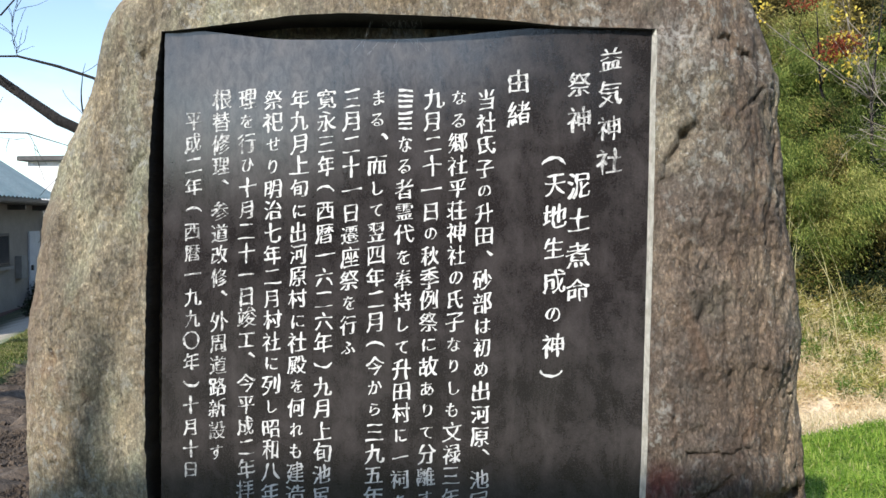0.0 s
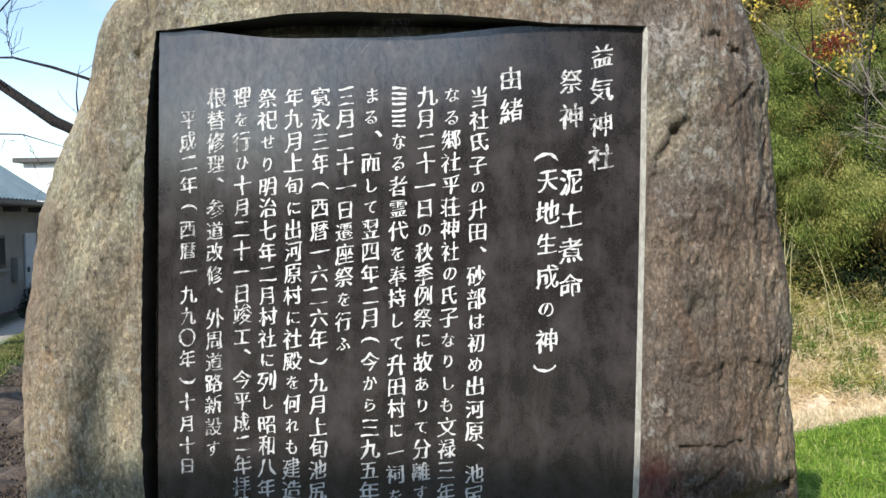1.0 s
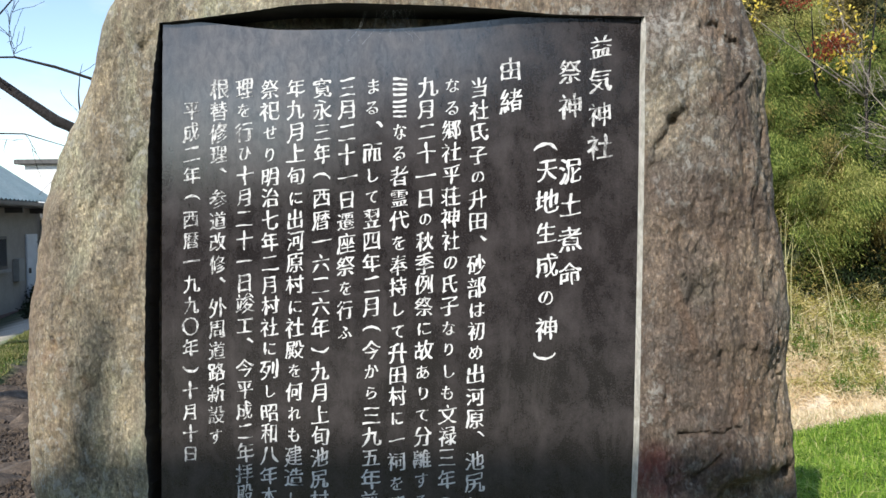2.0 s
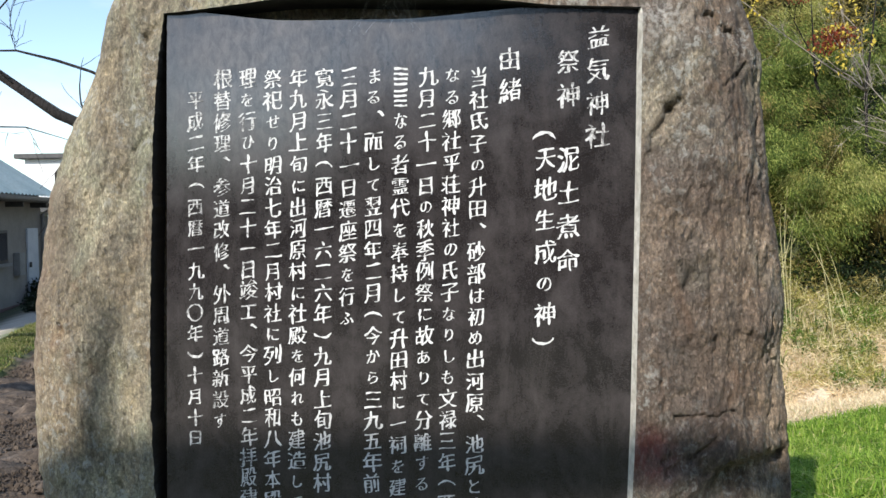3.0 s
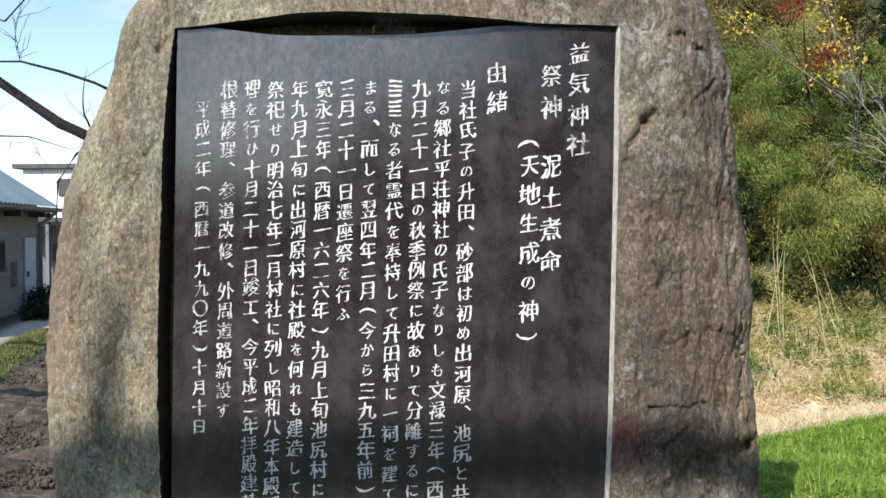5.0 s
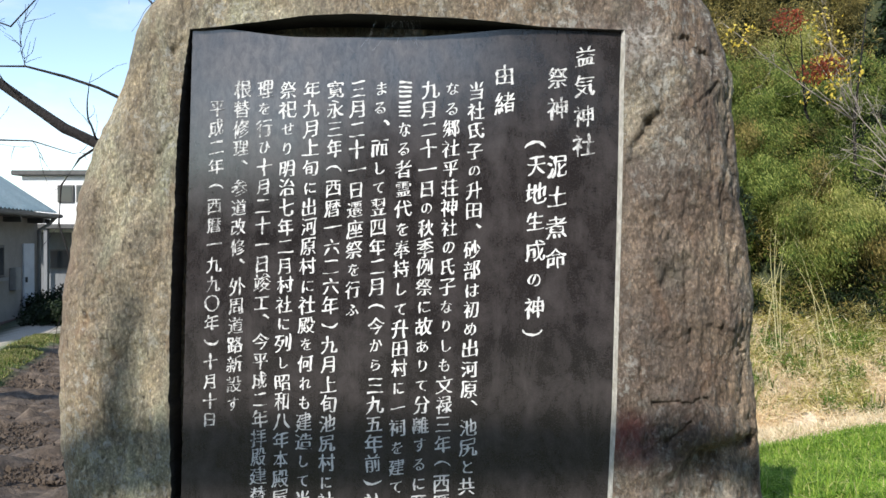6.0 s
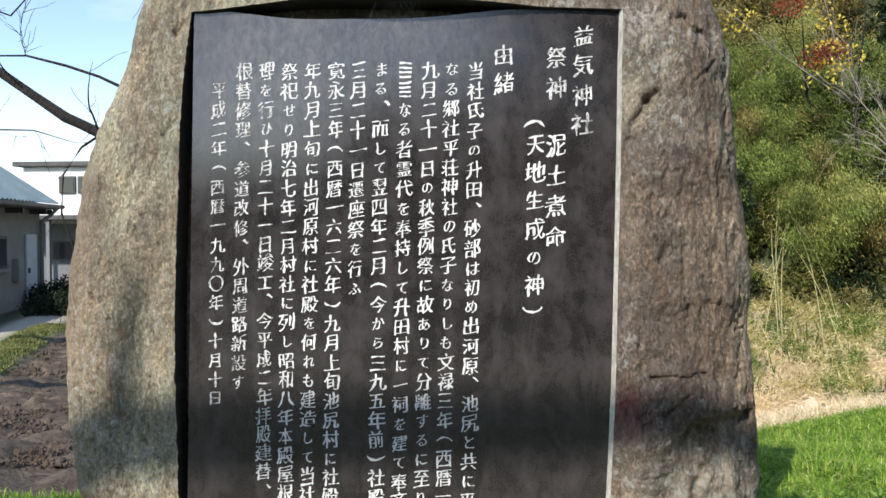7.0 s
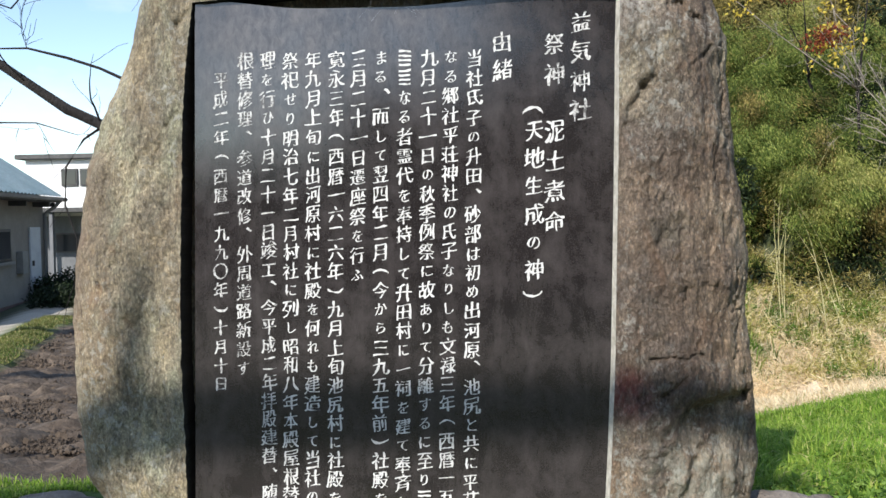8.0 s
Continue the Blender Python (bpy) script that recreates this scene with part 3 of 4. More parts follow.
def relief(x, z):
    """How far the rough face stands back at a place."""
    p = Vector((x, 0.0, z))
    r = 0.026 * noise.fractal(p * 1.9 + Vector((3, 1, 7)), 1.0, 2.0, 3)
    r += 0.009 * noise.fractal(Vector((x * 7, 2.0, z * 4.5)), 0.9, 2.1, 5)
    r += 0.010 * noise.ridged_multi_fractal(Vector((x * 9, 5.0, z * 6)), 0.9, 2.2, 5, 1.0, 2.0) - 0.010
    r += 0.0016 * noise.fractal(Vector((x * 48, 1.0, z * 34)), 0.8, 2.1, 3)
    flaky = float(smooth01(0.66, 0.80, x))
    if flaky > 0:
        r += flaky * (0.010 * (noise.ridged_multi_fractal(Vector((x * 24 + 1.5 * z, 3.0, z * 7)), 0.9, 2.2, 4, 1.0, 2.0) - 1) + 0.012 * noise.fractal(Vector((x * 9, 6.0, z * 5)), 0.9, 2.1, 3))
    r += 0.0035 * (1.2 - noise.ridged_multi_fractal(Vector((x * 34 + 3 * z, 1.0, z * 11)), 0.9, 2.2, 3, 1.0, 2.0)) * (0.35 + 0.65 * float(smooth01(0.60, 0.80, x)))
    r += (0.0010 + 0.0012 * float(smooth01(-0.3, 0.6, x))) * noise.fractal(Vector((x * 110, 7.0, z * 70)), 0.7, 2.0, 2)
    pit = noise.noise(Vector((x * 42, 9.0, z * 30)))
    if pit > 0.32:      # small pits where grains have fallen out
        r += 0.012 * (pit - 0.32)
    wob = 0.014 * noise.noise(Vector((x * 22, 0, z * 22))) + 0.007 * noise.noise(Vector((x * 70, 4, z * 70)))
    for a, b, w, deep in CUTS:
        dd = segment(x + wob, z + wob, a, b)
        if dd < 4 * w:
            r += 1.05 * deep * math.exp(-(dd / w) ** 2)
    # a broken hollow low down at one end, under an arched ledge
    if x > 0.6:
        ledge = float(np.interp(x, [0.60, 0.66, 0.72, 0.80, 0.90, 1.0], [0.20, 0.26, 0.312, 0.345, 0.354, 0.35])) + wob
        r += 0.048 * float(smooth01(0.63, 0.78, x)) * float(smooth01(ledge + 0.012, ledge - 0.035, z)) * float(smooth01(ledge - 0.22, ledge - 0.05, z))
        r += 0.010 * noise.fractal(Vector((x * 16, 4.0, z * 16)), 0.8, 2.1, 4) * float(smooth01(ledge, ledge - 0.05, z))
    if x < -0.55:
        r += 0.012 * math.exp(-((z - 0.60) / 0.10) ** 2 - ((x + 0.77) / 0.05) ** 2)
    return r


def face_y(x, z, xl, xr):
    """The bowed front of the stone, before its roughness."""
    el = np.clip((x - xl) / 0.30, 0, 1)
    er = np.clip((xr - x) / 0.34, 0, 1)
    flat = float(np.interp(x, [-0.60, -0.45, -0.1, 0.3, 0.54], [-0.012, -0.035, -0.062, -0.045, -0.034]))
    y = 0.12 - (0.12 - flat) * math.sqrt(max(0, 1 - (1 - el) ** 2.4)) * math.sqrt(max(0, 1 - (1 - er) ** 2.4))
    # the lip over the recess is thin at its ends and thick in the middle
    thin = smooth01(0.10, 0.50, abs(x + 0.04)) * smooth01(1.33, 1.37, z) * smooth01(1.50, 1.42, z) * smooth01(0.70, 0.56, abs(x))
    y += (-0.016 - flat) * thin
    y += 0.22 * max(0.0, (z - 1.42) / 0.28) ** 2.2
    return y


def stone_body(parent):
    left, mid, right, behind = 110, 130, 150, 36
    zs = np.concatenate([np.linspace(-0.25, BOTTOM, 14)[:-1], np.linspace(BOTTOM, TOP, 430), np.linspace(TOP, 1.70, 50)[1:]])
    r_bot, r_top = 13, 13 + 429
    cols = left + mid + right + 1
    verts = []
    for z in zs:
        xl, xr = float(np.interp(z, LEFT_Z, LEFT_X)), float(np.interp(z, RIGHT_Z, RIGHT_X))
        ol, orr = float(np.interp(z, OPEN_Z, OPEN_L)), float(np.interp(z, OPEN_Z, OPEN_R))
        if z > TOP:
            f = (z - TOP) / (1.70 - TOP)
            ol, orr = ol * (1 - f) + f * xl * 0.55, orr * (1 - f) + f * xr * 0.55
        nl = 0.018 * noise.fractal(Vector((0.2, 3.0, z * 6)), 0.9, 2.0, 4)
        nr = 0.018 * noise.fractal(Vector((5.2, 3.0, z * 6)), 0.9, 2.0, 4)
        xl, xr = xl + nl * 0.6, xr + nr * 0.6
        ol += 0.003 * noise.fractal(Vector((9.0, 0, z * 30)), 0.8, 2.0, 3)
        t = np.linspace(0, 1, left + 1)[:-1] ** 1.5
        row = list(xl + (ol - xl) * t) + list(np.linspace(ol, orr, mid + 1)[:-1]) + list(xr + (orr - xr) * (np.linspace(1, 0, right + 1) ** 1.5))
        lift = math.exp(-((z - TOP) / 0.12) ** 2)
        for x in row:
            zz = z + float(open_top(x) - TOP) * lift
            e = min(1.0, min(x - xl, xr - x) / 0.03)
            rr = relief(x, zz)
            edge = min(abs(x - ol), abs(x - orr)) if BOTTOM <= z <= TOP else 1
            if abs(z - TOP) < 0.03 and ol < x < orr:
                edge = min(edge, abs(z - TOP))
            rr *= 0.25 + 0.75 * min(1.0, edge / 0.05)
            verts.append((x, face_y(x, zz, xl, xr) + rr * (0.3 + 0.7 * e), zz))
        hi = max(0.0, (z - 1.42) / 0.28)
        for k in range(behind):
            a = math.pi * (k + 1) / (behind + 1)
            cx, hx = (xl + xr) / 2, (xr - xl) / 2
            depth = 0.30 * (1 - 0.5 * hi ** 2)
            n1 = 0.035 * noise.fractal(Vector((a * 2, 8.0, z * 3)), 0.9, 2.0, 4)
            front = 0.12 + 0.22 * hi ** 2.2
            verts.append((cx + hx * math.cos(a), front + (depth + n1) * math.sin(a) ** 0.7, z))
    per = cols + behind
    faces = []
    for r in range(len(zs) - 1):
        for c in range(per):
            if r_bot <= r < r_top and left <= c < left + mid:
                continue
            c2 = (c + 1) % per
            faces.append((r * per + c, r * per + c2, (r + 1) * per + c2, (r + 1) * per + c))
    last = (len(zs) - 1) * per
    top = len(verts)
    verts.append((0.02, 0.42, 1.735))
    for c in range(per):
        faces.append((last + c, last + (c + 1) % per, top))
    body = raw("stone_body", verts, faces, STONE, parent, "rough natural boulder slab with brown and pale stains", True)
    # the cut sides of the recess, each a strip of its own
    def strip(name, ids, deep, mat, label, lean=0.0):
        n = len(ids)
        vs = [verts[i] for i in ids] + [(verts[i][0] + lean, deep, verts[i][2]) for i in ids]
        vs = [Vector(v) for v in vs]
        fs = [(i, i + 1, n + i + 1, n + i) for i in range(n - 1)]
        raw(name, vs, fs, mat, parent, label)
    # this side and the top carry the recess shade in their colour
    strip("recess_side", [r * per + left for r in range(r_bot, r_top + 1)], 0.07, SHADED_JOINT, "dark joint side of the recess, its shade in the colour")
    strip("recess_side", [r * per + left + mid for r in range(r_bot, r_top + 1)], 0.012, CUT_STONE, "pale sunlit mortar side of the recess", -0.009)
    strip("recess_top", [r_top * per + c for c in range(left, left + mid + 1)], 0.07, SHADED_JOINT, "cut top of the recess, coloured dark for its shade")
    strip("recess_bottom", [r_bot * per + c for c in range(left, left + mid + 1)], 0.05, CUT_STONE, "cut ledge under the plaque")
    return body


# the inscription, column by column: characters, x and z of the first and of the last one, height of a character
COLUMNS = [
    ("益気神社", 0.462, 1.296, 0.459, 1.074, 0.058), ("祭神", 0.394, 1.245, 0.394, 1.169, 0.056), ("泥土煮命", 0.395, 1.022, 0.392, 0.790, 0.056),
    ("（", 0.339, 1.077, 0.339, 1.077, 0.060), ("天地生成の神", 0.341, 1.027, 0.339, 0.665, 0.056), ("）", 0.334, 0.603, 0.334, 0.603, 0.060),
    ("由緒", 0.262, 1.255, 0.261, 1.183, 0.058),
    ("当社氏子の升田、砂部は初め出河原、池尻と共に平荘", 0.190, 1.214, 0.167, 0.054, 0.049),
    ("なる郷社平荘神社の氏子なりしも文禄三年（西暦一五", 0.129, 1.220, 0.103, 0.062, 0.049),
    ("九月二十一日の秋季例祭に故ありて分離するに至り▮", 0.071, 1.219, 0.044, 0.058, 0.049),
    ("▮▮なる者霊代を奉持して升田村に一祠を建て奉斉し", 0.008, 1.220, -0.014, 0.045, 0.049),
    ("まる、而して翌四年二月（今から三九五年前）社殿を", -0.055, 1.223, -0.075, 0.055, 0.049),
    ("三月二十一日遷座祭を行ふ", -0.113, 1.222, -0.127, 0.654, 0.049),
    ("寛永三年（西暦一六二六年）九月上旬池尻村に社殿を", -0.173, 1.222, -0.198, 0.054, 0.049),
    ("年九月上旬に出河原村に社殿を何れも建造して当社の", -0.235, 1.224, -0.260, 0.055, 0.049),
    ("祭祀せり明治七年二月村社に列し昭和八年本殿屋根替", -0.296, 1.222, -0.319, 0.059, 0.049),
    ("理を行ひ十月二十一日竣工、今平成二年拝殿建替、随", -0.359, 1.225, -0.378, 0.064, 0.049),
    ("根替修理、参道改修、外周道路新設す", -0.419, 1.225, -0.443, 0.404, 0.048),
    ("平成二年（西暦一九九〇年）十月十日", -0.487, 1.177, -0.507, 0.360, 0.046),
]
KANA = "のなりしもにをてるれはめまかられあすせひふと"
GLYPHS = {}


def glyph(ch):
    """One character of the built-in font as vertices (centred, height about 1) and faces."""
    if ch not in GLYPHS:
        bm = bmesh.new()
        if ch == "▮":
            for z in (-0.36, -0.12, 0.12, 0.36):
                bm.faces.new([bm.verts.new(q) for q in ((-0.36, z - 0.045, 0), (0.36, z - 0.045, 0), (0.36, z + 0.045, 0), (-0.36, z + 0.045, 0))])
        else:
            cu = bpy.data.curves.new("letter", "FONT")
            cu.body, cu.resolution_u, cu.offset = ch, 3, 0.0
            ob = new("letter", cu)
            me = ob.evaluated_get(bpy.context.evaluated_depsgraph_get()).to_mesh()
            bm.from_mesh(me)
            bpy.data.objects.remove(ob)
            bpy.data.curves.remove(cu)
            bmesh.ops.remove_doubles(bm, verts=bm.verts[:], dist=0.0005)
            bmesh.ops.translate(bm, verts=bm.verts[:], vec=(-0.5, -0.38, 0))
        for _ in range(2):
            long = [e for e in bm.edges if e.calc_length() > 0.11]
            if long:
                bmesh.ops.subdivide_edges(bm, edges=long, cuts=1)
        bmesh.ops.triangulate(bm, faces=bm.faces[:])
        bm.verts.index_update()
        v = np.array([p.co[:2] for p in bm.verts])
        out = np.zeros_like(v)
        for e in bm.edges:
            if len(e.link_faces) == 1:
                a, b = e.verts
                mid = e.link_faces[0].calc_center_median()
                nrm = np.array([b.co.y - a.co.y, a.co.x - b.co.x])
                if np.dot(nrm, np.array([mid.x - a.co.x, mid.y - a.co.y])) > 0:
                    nrm = -nrm
                out[a.index] += nrm
                out[b.index] += nrm
        size = np.linalg.norm(out, axis=1, keepdims=True)
        out = out / np.where(size > 0, size, 1)
        # level strokes thin, upright ones thick
        v = v + out * np.where(ch == "▮", 0.0, 0.012 * np.abs(out[:, :1]) - 0.020 * np.abs(out[:, 1:]))
        f = [tuple(p.index for p in q.verts) for q in bm.faces]
        bm.free()
        if ch in "（）":
            v = v - (v.max(0) + v.min(0)) / 2
            v = np.stack([v[:, 1], -v[:, 0]], 1)
            out = np.stack([out[:, 1], -out[:, 0]], 1)
        GLYPHS[ch] = (v, f, out)
    return GLYPHS[ch]


def inscription(parent):
    rng = np.random.default_rng(12)
    for text, x0, z0, x1, z1, size in COLUMNS:
        n = len(text)
        worn = x0 < -0.4 or text in ("益気神社", "祭神")
        for i, ch in enumerate(text):
            t = i / max(1, n - 1)
            cx, cz = x0 + (x1 - x0) * t + rng.uniform(-0.0012, 0.0012), z0 + (z1 - z0) * t + rng.uniform(-0.0012, 0.0012)
            v, f, out = glyph(ch)
            s = size * (0.76 if ch in KANA else 1.0) * rng.uniform(0.96, 1.05)
            if ch == "、":
                v = v - v.mean(0)
                cx, cz, s = cx + 0.014, cz + 0.014, s * 1.1
            # cut after brush writing: strokes rise to one side, swell and thin, and no two are quite alike
            seed = rng.uniform(0, 50)
            sway = np.array([noise.noise_vector(Vector((a * 2.2, b * 2.2, seed)))[:2] for a, b in v]) * 0.06
            press = np.array([noise.noise(Vector((a * 5.0, b * 5.0, seed + 9))) for a, b in v])
            w = v + sway + out * (press * 0.050 + 0.008)[:, None]
            px = w[:, 0] * rng.uniform(0.86, 0.97)
            pz = w[:, 1] * rng.uniform(0.95, 1.04) + px * (rng.uniform(0.09, 0.18) if ch not in "（）▮" else 0.0)
            verts = [(cx + a * s, -0.0010, cz + b * s) for a, b in zip(px, pz)]
            half = x0 < -0.3 or (0.2 < x0 and cz > 1.2)
            raw("character", verts, f, WORN_PAINT if worn else HALF_PAINT if half else PAINT, parent)


def monument():
    base = new("stone_monument")
    base.location = (0, 0, 0)
    tagged(base, "large natural stone monument with a black engraved granite plaque", "monument")
    stone_body(base)
    bm = bmesh.new()
    corners = [(-0.590, -0.04), (0.55, -0.04), (0.565, 1.368)]
    for i in range(1, 24):        # the upper edge sags a little between its ends
        x = 0.565 - 1.12 * i / 24
        corners.append((x, 1.368 + 0.020 * i / 24 - 0.026 * float(smooth01(0.38, -0.02, x) * smooth01(-0.54, -0.24, x))))
    corners.append((-0.555, 1.388))
    fr = [bm.verts.new((x, 0.0, z)) for x, z in corners]
    bk = [bm.verts.new((x, 0.03, z)) for x, z in corners]
    bm.faces.new(fr)
    bm.faces.new(bk[::-1])
    n = len(fr)
    for i in range(n):
        bm.faces.new((fr[i], bk[i], bk[(i + 1) % n], fr[(i + 1) % n]))
    bmesh.ops.bevel(bm, geom=bm.edges[:], offset=0.0025, segments=2, affect="EDGES")
    part("recess_back", box((-0.66, 0.065, -0.06), (0.60, 0.10, 1.44)), STONE, base)
    plaque = part("plaque", bm, GRANITE, base, "polished black granite plaque")
    inscription(plaque)


monument()


def cobweb():
    rng = np.random.default_rng(15)
    bm = bmesh.new()
    for _ in range(22):
        x = rng.normal(-0.01, 0.035)
        a = Vector((x, -0.035, 1.385))
        b = Vector((x + rng.normal(0, 0.03), -0.002, 1.385 - rng.uniform(0.02, 0.07)))
        c = a.lerp(b, 0.5) + Vector((rng.normal(0, 0.006), 0.004, -0.004))
        tube(bm, [a, c, b], [0.00016, 0.00012, 0.00009], 4)
    tagged(part("cobweb", bm, PALE_PANEL), "dusty cobweb threads under the lip of the recess", "cobweb")


cobweb()


def rock(name, label, centre, size, seed):
    bm = bmesh.new()
    bmesh.ops.create_icosphere(bm, subdivisions=4, radius=1)
    off = Vector((seed * 3.1, seed * 1.7, seed))
    for v in bm.verts:
        q = v.co.copy()
        k = 1 + 0.25 * noise.fractal(q * 1.1 + off, 1.0, 2.0, 3) + 0.04 * noise.fractal(q * 6 + off, 0.9, 2.0, 3)
        q = Vector([math.copysign(abs(c) ** 0.75, c) for c in q])
        v.co = Vector((q.x * size[0], q.y * size[1], q.z * size[2])) * k
    ob = part(name, bm, FIELD_STONE, None, smooth=True)
    ob.location = centre
    return tagged(ob, label, "rock")


rock("base_stone", "brown-grey rounded stone at the foot of the monument", (-1.09, 0.08, -0.085), (0.15, 0.13, 0.085), 1)
rock("base_stone", "pale grey flat stone in the grass by the monument", (1.05, 0.14, -0.055), (0.13, 0.12, 0.085), 2)


# ---- the bare tree behind the monument ----
def bare_tree():
    rng = np.random.default_rng(21)
    foot = float(ground_z(-0.55, 4.6))
    tree = new("bare_tree")
    tree.location = (-0.55, 4.6, foot)
    tagged(tree, "leafless tree with dark low limbs behind the monument", "tree")
    inv = Matrix.Translation((0.55, -4.6, -foot))

    def limb(name, pts, r0, r1, number, length, depth, lift):
        bm = bmesh.new()
        twigs(bm, rng, [Vector(p) for p in pts], r0, r1, number, length, depth, lift, 9)
        bm.transform(inv)
        part(name, bm, BARK, tree, smooth=True)

    limb("trunk", [(-0.55, 4.6, foot - 0.1), (-0.57, 4.6, foot + 0.3), (-0.5, 4.62, 0.25), (-0.3, 4.65, 0.9), (-0.15, 4.7, 1.5)], 0.15, 0.09, 0, 0, 0, 0)
    limb("limb", [(-0.5, 4.6, 0.1), (-1.4, 4.55, 0.72), (-2.4, 4.5, 1.22), (-3.3, 4.5, 1.65), (-3.61, 4.5, 1.79), (-3.91, 4.5, 1.99), (-4.22, 4.5, 2.20), (-4.9, 4.5, 2.6), (-5.6, 4.4, 2.8)], 0.050, 0.040, 6, 0.9, 2, 0.3)
    limb("limb", [(-0.4, 4.63, 0.5), (-1.5, 4.6, 1.3), (-2.5, 4.5, 1.75), (-3.0, 4.5, 2.0), (-3.3, 4.5, 2.14), (-3.6, 4.5, 2.24), (-3.95, 4.48, 2.33), (-4.3, 4.45, 2.33), (-4.9, 4.4, 2.2)], 0.024, 0.004, 10, 0.7, 2, 0.45)
    limb("limb", [(-0.3, 4.65, 0.9), (-1.4, 4.7, 1.9), (-2.3, 4.75, 2.6), (-2.95, 4.8, 2.95), (-3.4, 4.8, 3.4)], 0.022, 0.004, 7, 0.8, 2, 0.1)
    limb("limb", [(-3.25, 4.5, 1.66), (-3.44, 4.45, 1.52), (-3.58, 4.4, 1.28), (-3.60, 4.4, 0.95), (-3.50, 4.4, 0.65), (-3.52, 4.4, 0.30), (-3.62, 4.4, 0.05)], 0.012, 0.004, 8, 0.25, 1, -0.1)
    limb("limb", [(-4.9, 4.5, 2.6), (-4.3, 4.3, 2.75), (-3.9, 4.2, 2.6), (-3.6, 4.2, 2.9), (-3.45, 4.2, 3.2)], 0.012, 0.003, 7, 0.6, 2, 0.1)
    limb("limb", [(-5.4, 4.9, 1.5), (-4.7, 4.9, 1.75), (-4.1, 4.8, 1.72), (-3.7, 4.8, 1.6)], 0.012, 0.003, 5, 0.5, 2, 0.0)


bare_tree()


# a tree that stands out of view towards the sun; its limb shades the foot of the stone
def shade_tree():
    rng = np.random.default_rng(5)
    tree = new("garden_tree")
    foot = float(ground_z(-7.2, -7.6))
    tree.location = (-7.2, -7.6, foot)
    tagged(tree, "leafless garden tree with one long level limb", "tree")
    inv = Matrix.Translation((7.2, 7.6, -foot))
    for name, pts, r0, r1, k in (
            ("trunk", [(-7.2, -7.6, foot - 0.1), (-7.15, -7.6, 1.0), (-7.1, -7.55, 3.2), (-7.0, -7.5, 5.65)], 0.2, 0.10, 0),
            ("limb", [(-7.08, -7.5, 4.2), (-5.5, -7.1, 5.25), (-3.84, -6.85, 5.50), (-2.98, -6.85, 5.54), (-2.38, -6.85, 5.56), (-2.08, -6.85, 5.57)], 0.125, 0.050, 0),
            ("limb", [(-3.86, -6.85, 5.49), (-3.83, -6.87, 5.74), (-3.78, -6.87, 5.97)], 0.05, 0.02, 0),
            ("limb", [(-7.05, -7.5, 4.9), (-8.6, -6.9, 5.5), (-10.0, -6.4, 5.7)], 0.07, 0.03, 3)):
        bm = bmesh.new()
        twigs(bm, rng, [Vector(p) for p in pts], r0, r1, k, 0.9, 1 if k else 0, 0.2, 9)
        bm.transform(inv)
        part(name, bm, BARK, tree, smooth=True)


shade_tree()


# a second tree, unseen, added for the limb shadows across the dug soil
def second_shade_tree():
    rng = np.random.default_rng(6)
    tree = new("garden_tree")
    foot = float(ground_z(-10.0, -0.5))
    tree.location = (-10.0, -0.5, foot)
    tagged(tree, "leafless garden tree with spreading limbs over the soil", "tree")
    inv = Matrix.Translation((10.0, 0.5, -foot))
    for name, pts, r0, r1, k in (
            ("trunk", [(-10.0, -0.5, foot - 0.1), (-10.0, -0.5, 1.0), (-10.05, -0.45, 2.4), (-10.1, -0.4, 4.4)], 0.17, 0.08, 0),
            ("limb", [(-10.03, -0.45, 2.6), (-9.3, 1.2, 3.3), (-8.6, 1.9, 3.5), (-7.4, 2.3, 3.6), (-6.3, 2.25, 3.7)], 0.15, 0.09, 3),
            ("limb", [(-10.0, -0.5, 2.4), (-8.0, -1.0, 3.2), (-6.2, -0.8, 3.5), (-5.2, -0.6, 3.5), (-4.4, -0.4, 3.55)], 0.14, 0.08, 3)):
        bm = bmesh.new()
        twigs(bm, rng, [Vector(p) for p in pts], r0, r1, k, 0.7, 1 if k else 0, 0.2, 9)
        bm.transform(inv)
        part(name, bm, BARK, tree, smooth=True)


second_shade_tree()


# ---- the houses down the slope ----
def along_wall():
    a = Vector((-0.26, 0.966, 0)).normalized()
    n = Vector((a.y, -a.x, 0))
    return Matrix(((a.x, n.x, 0, -10.4), (a.y, n.y, 0, 13.0), (0, 0, 1, 0), (0, 0, 0, 1)))


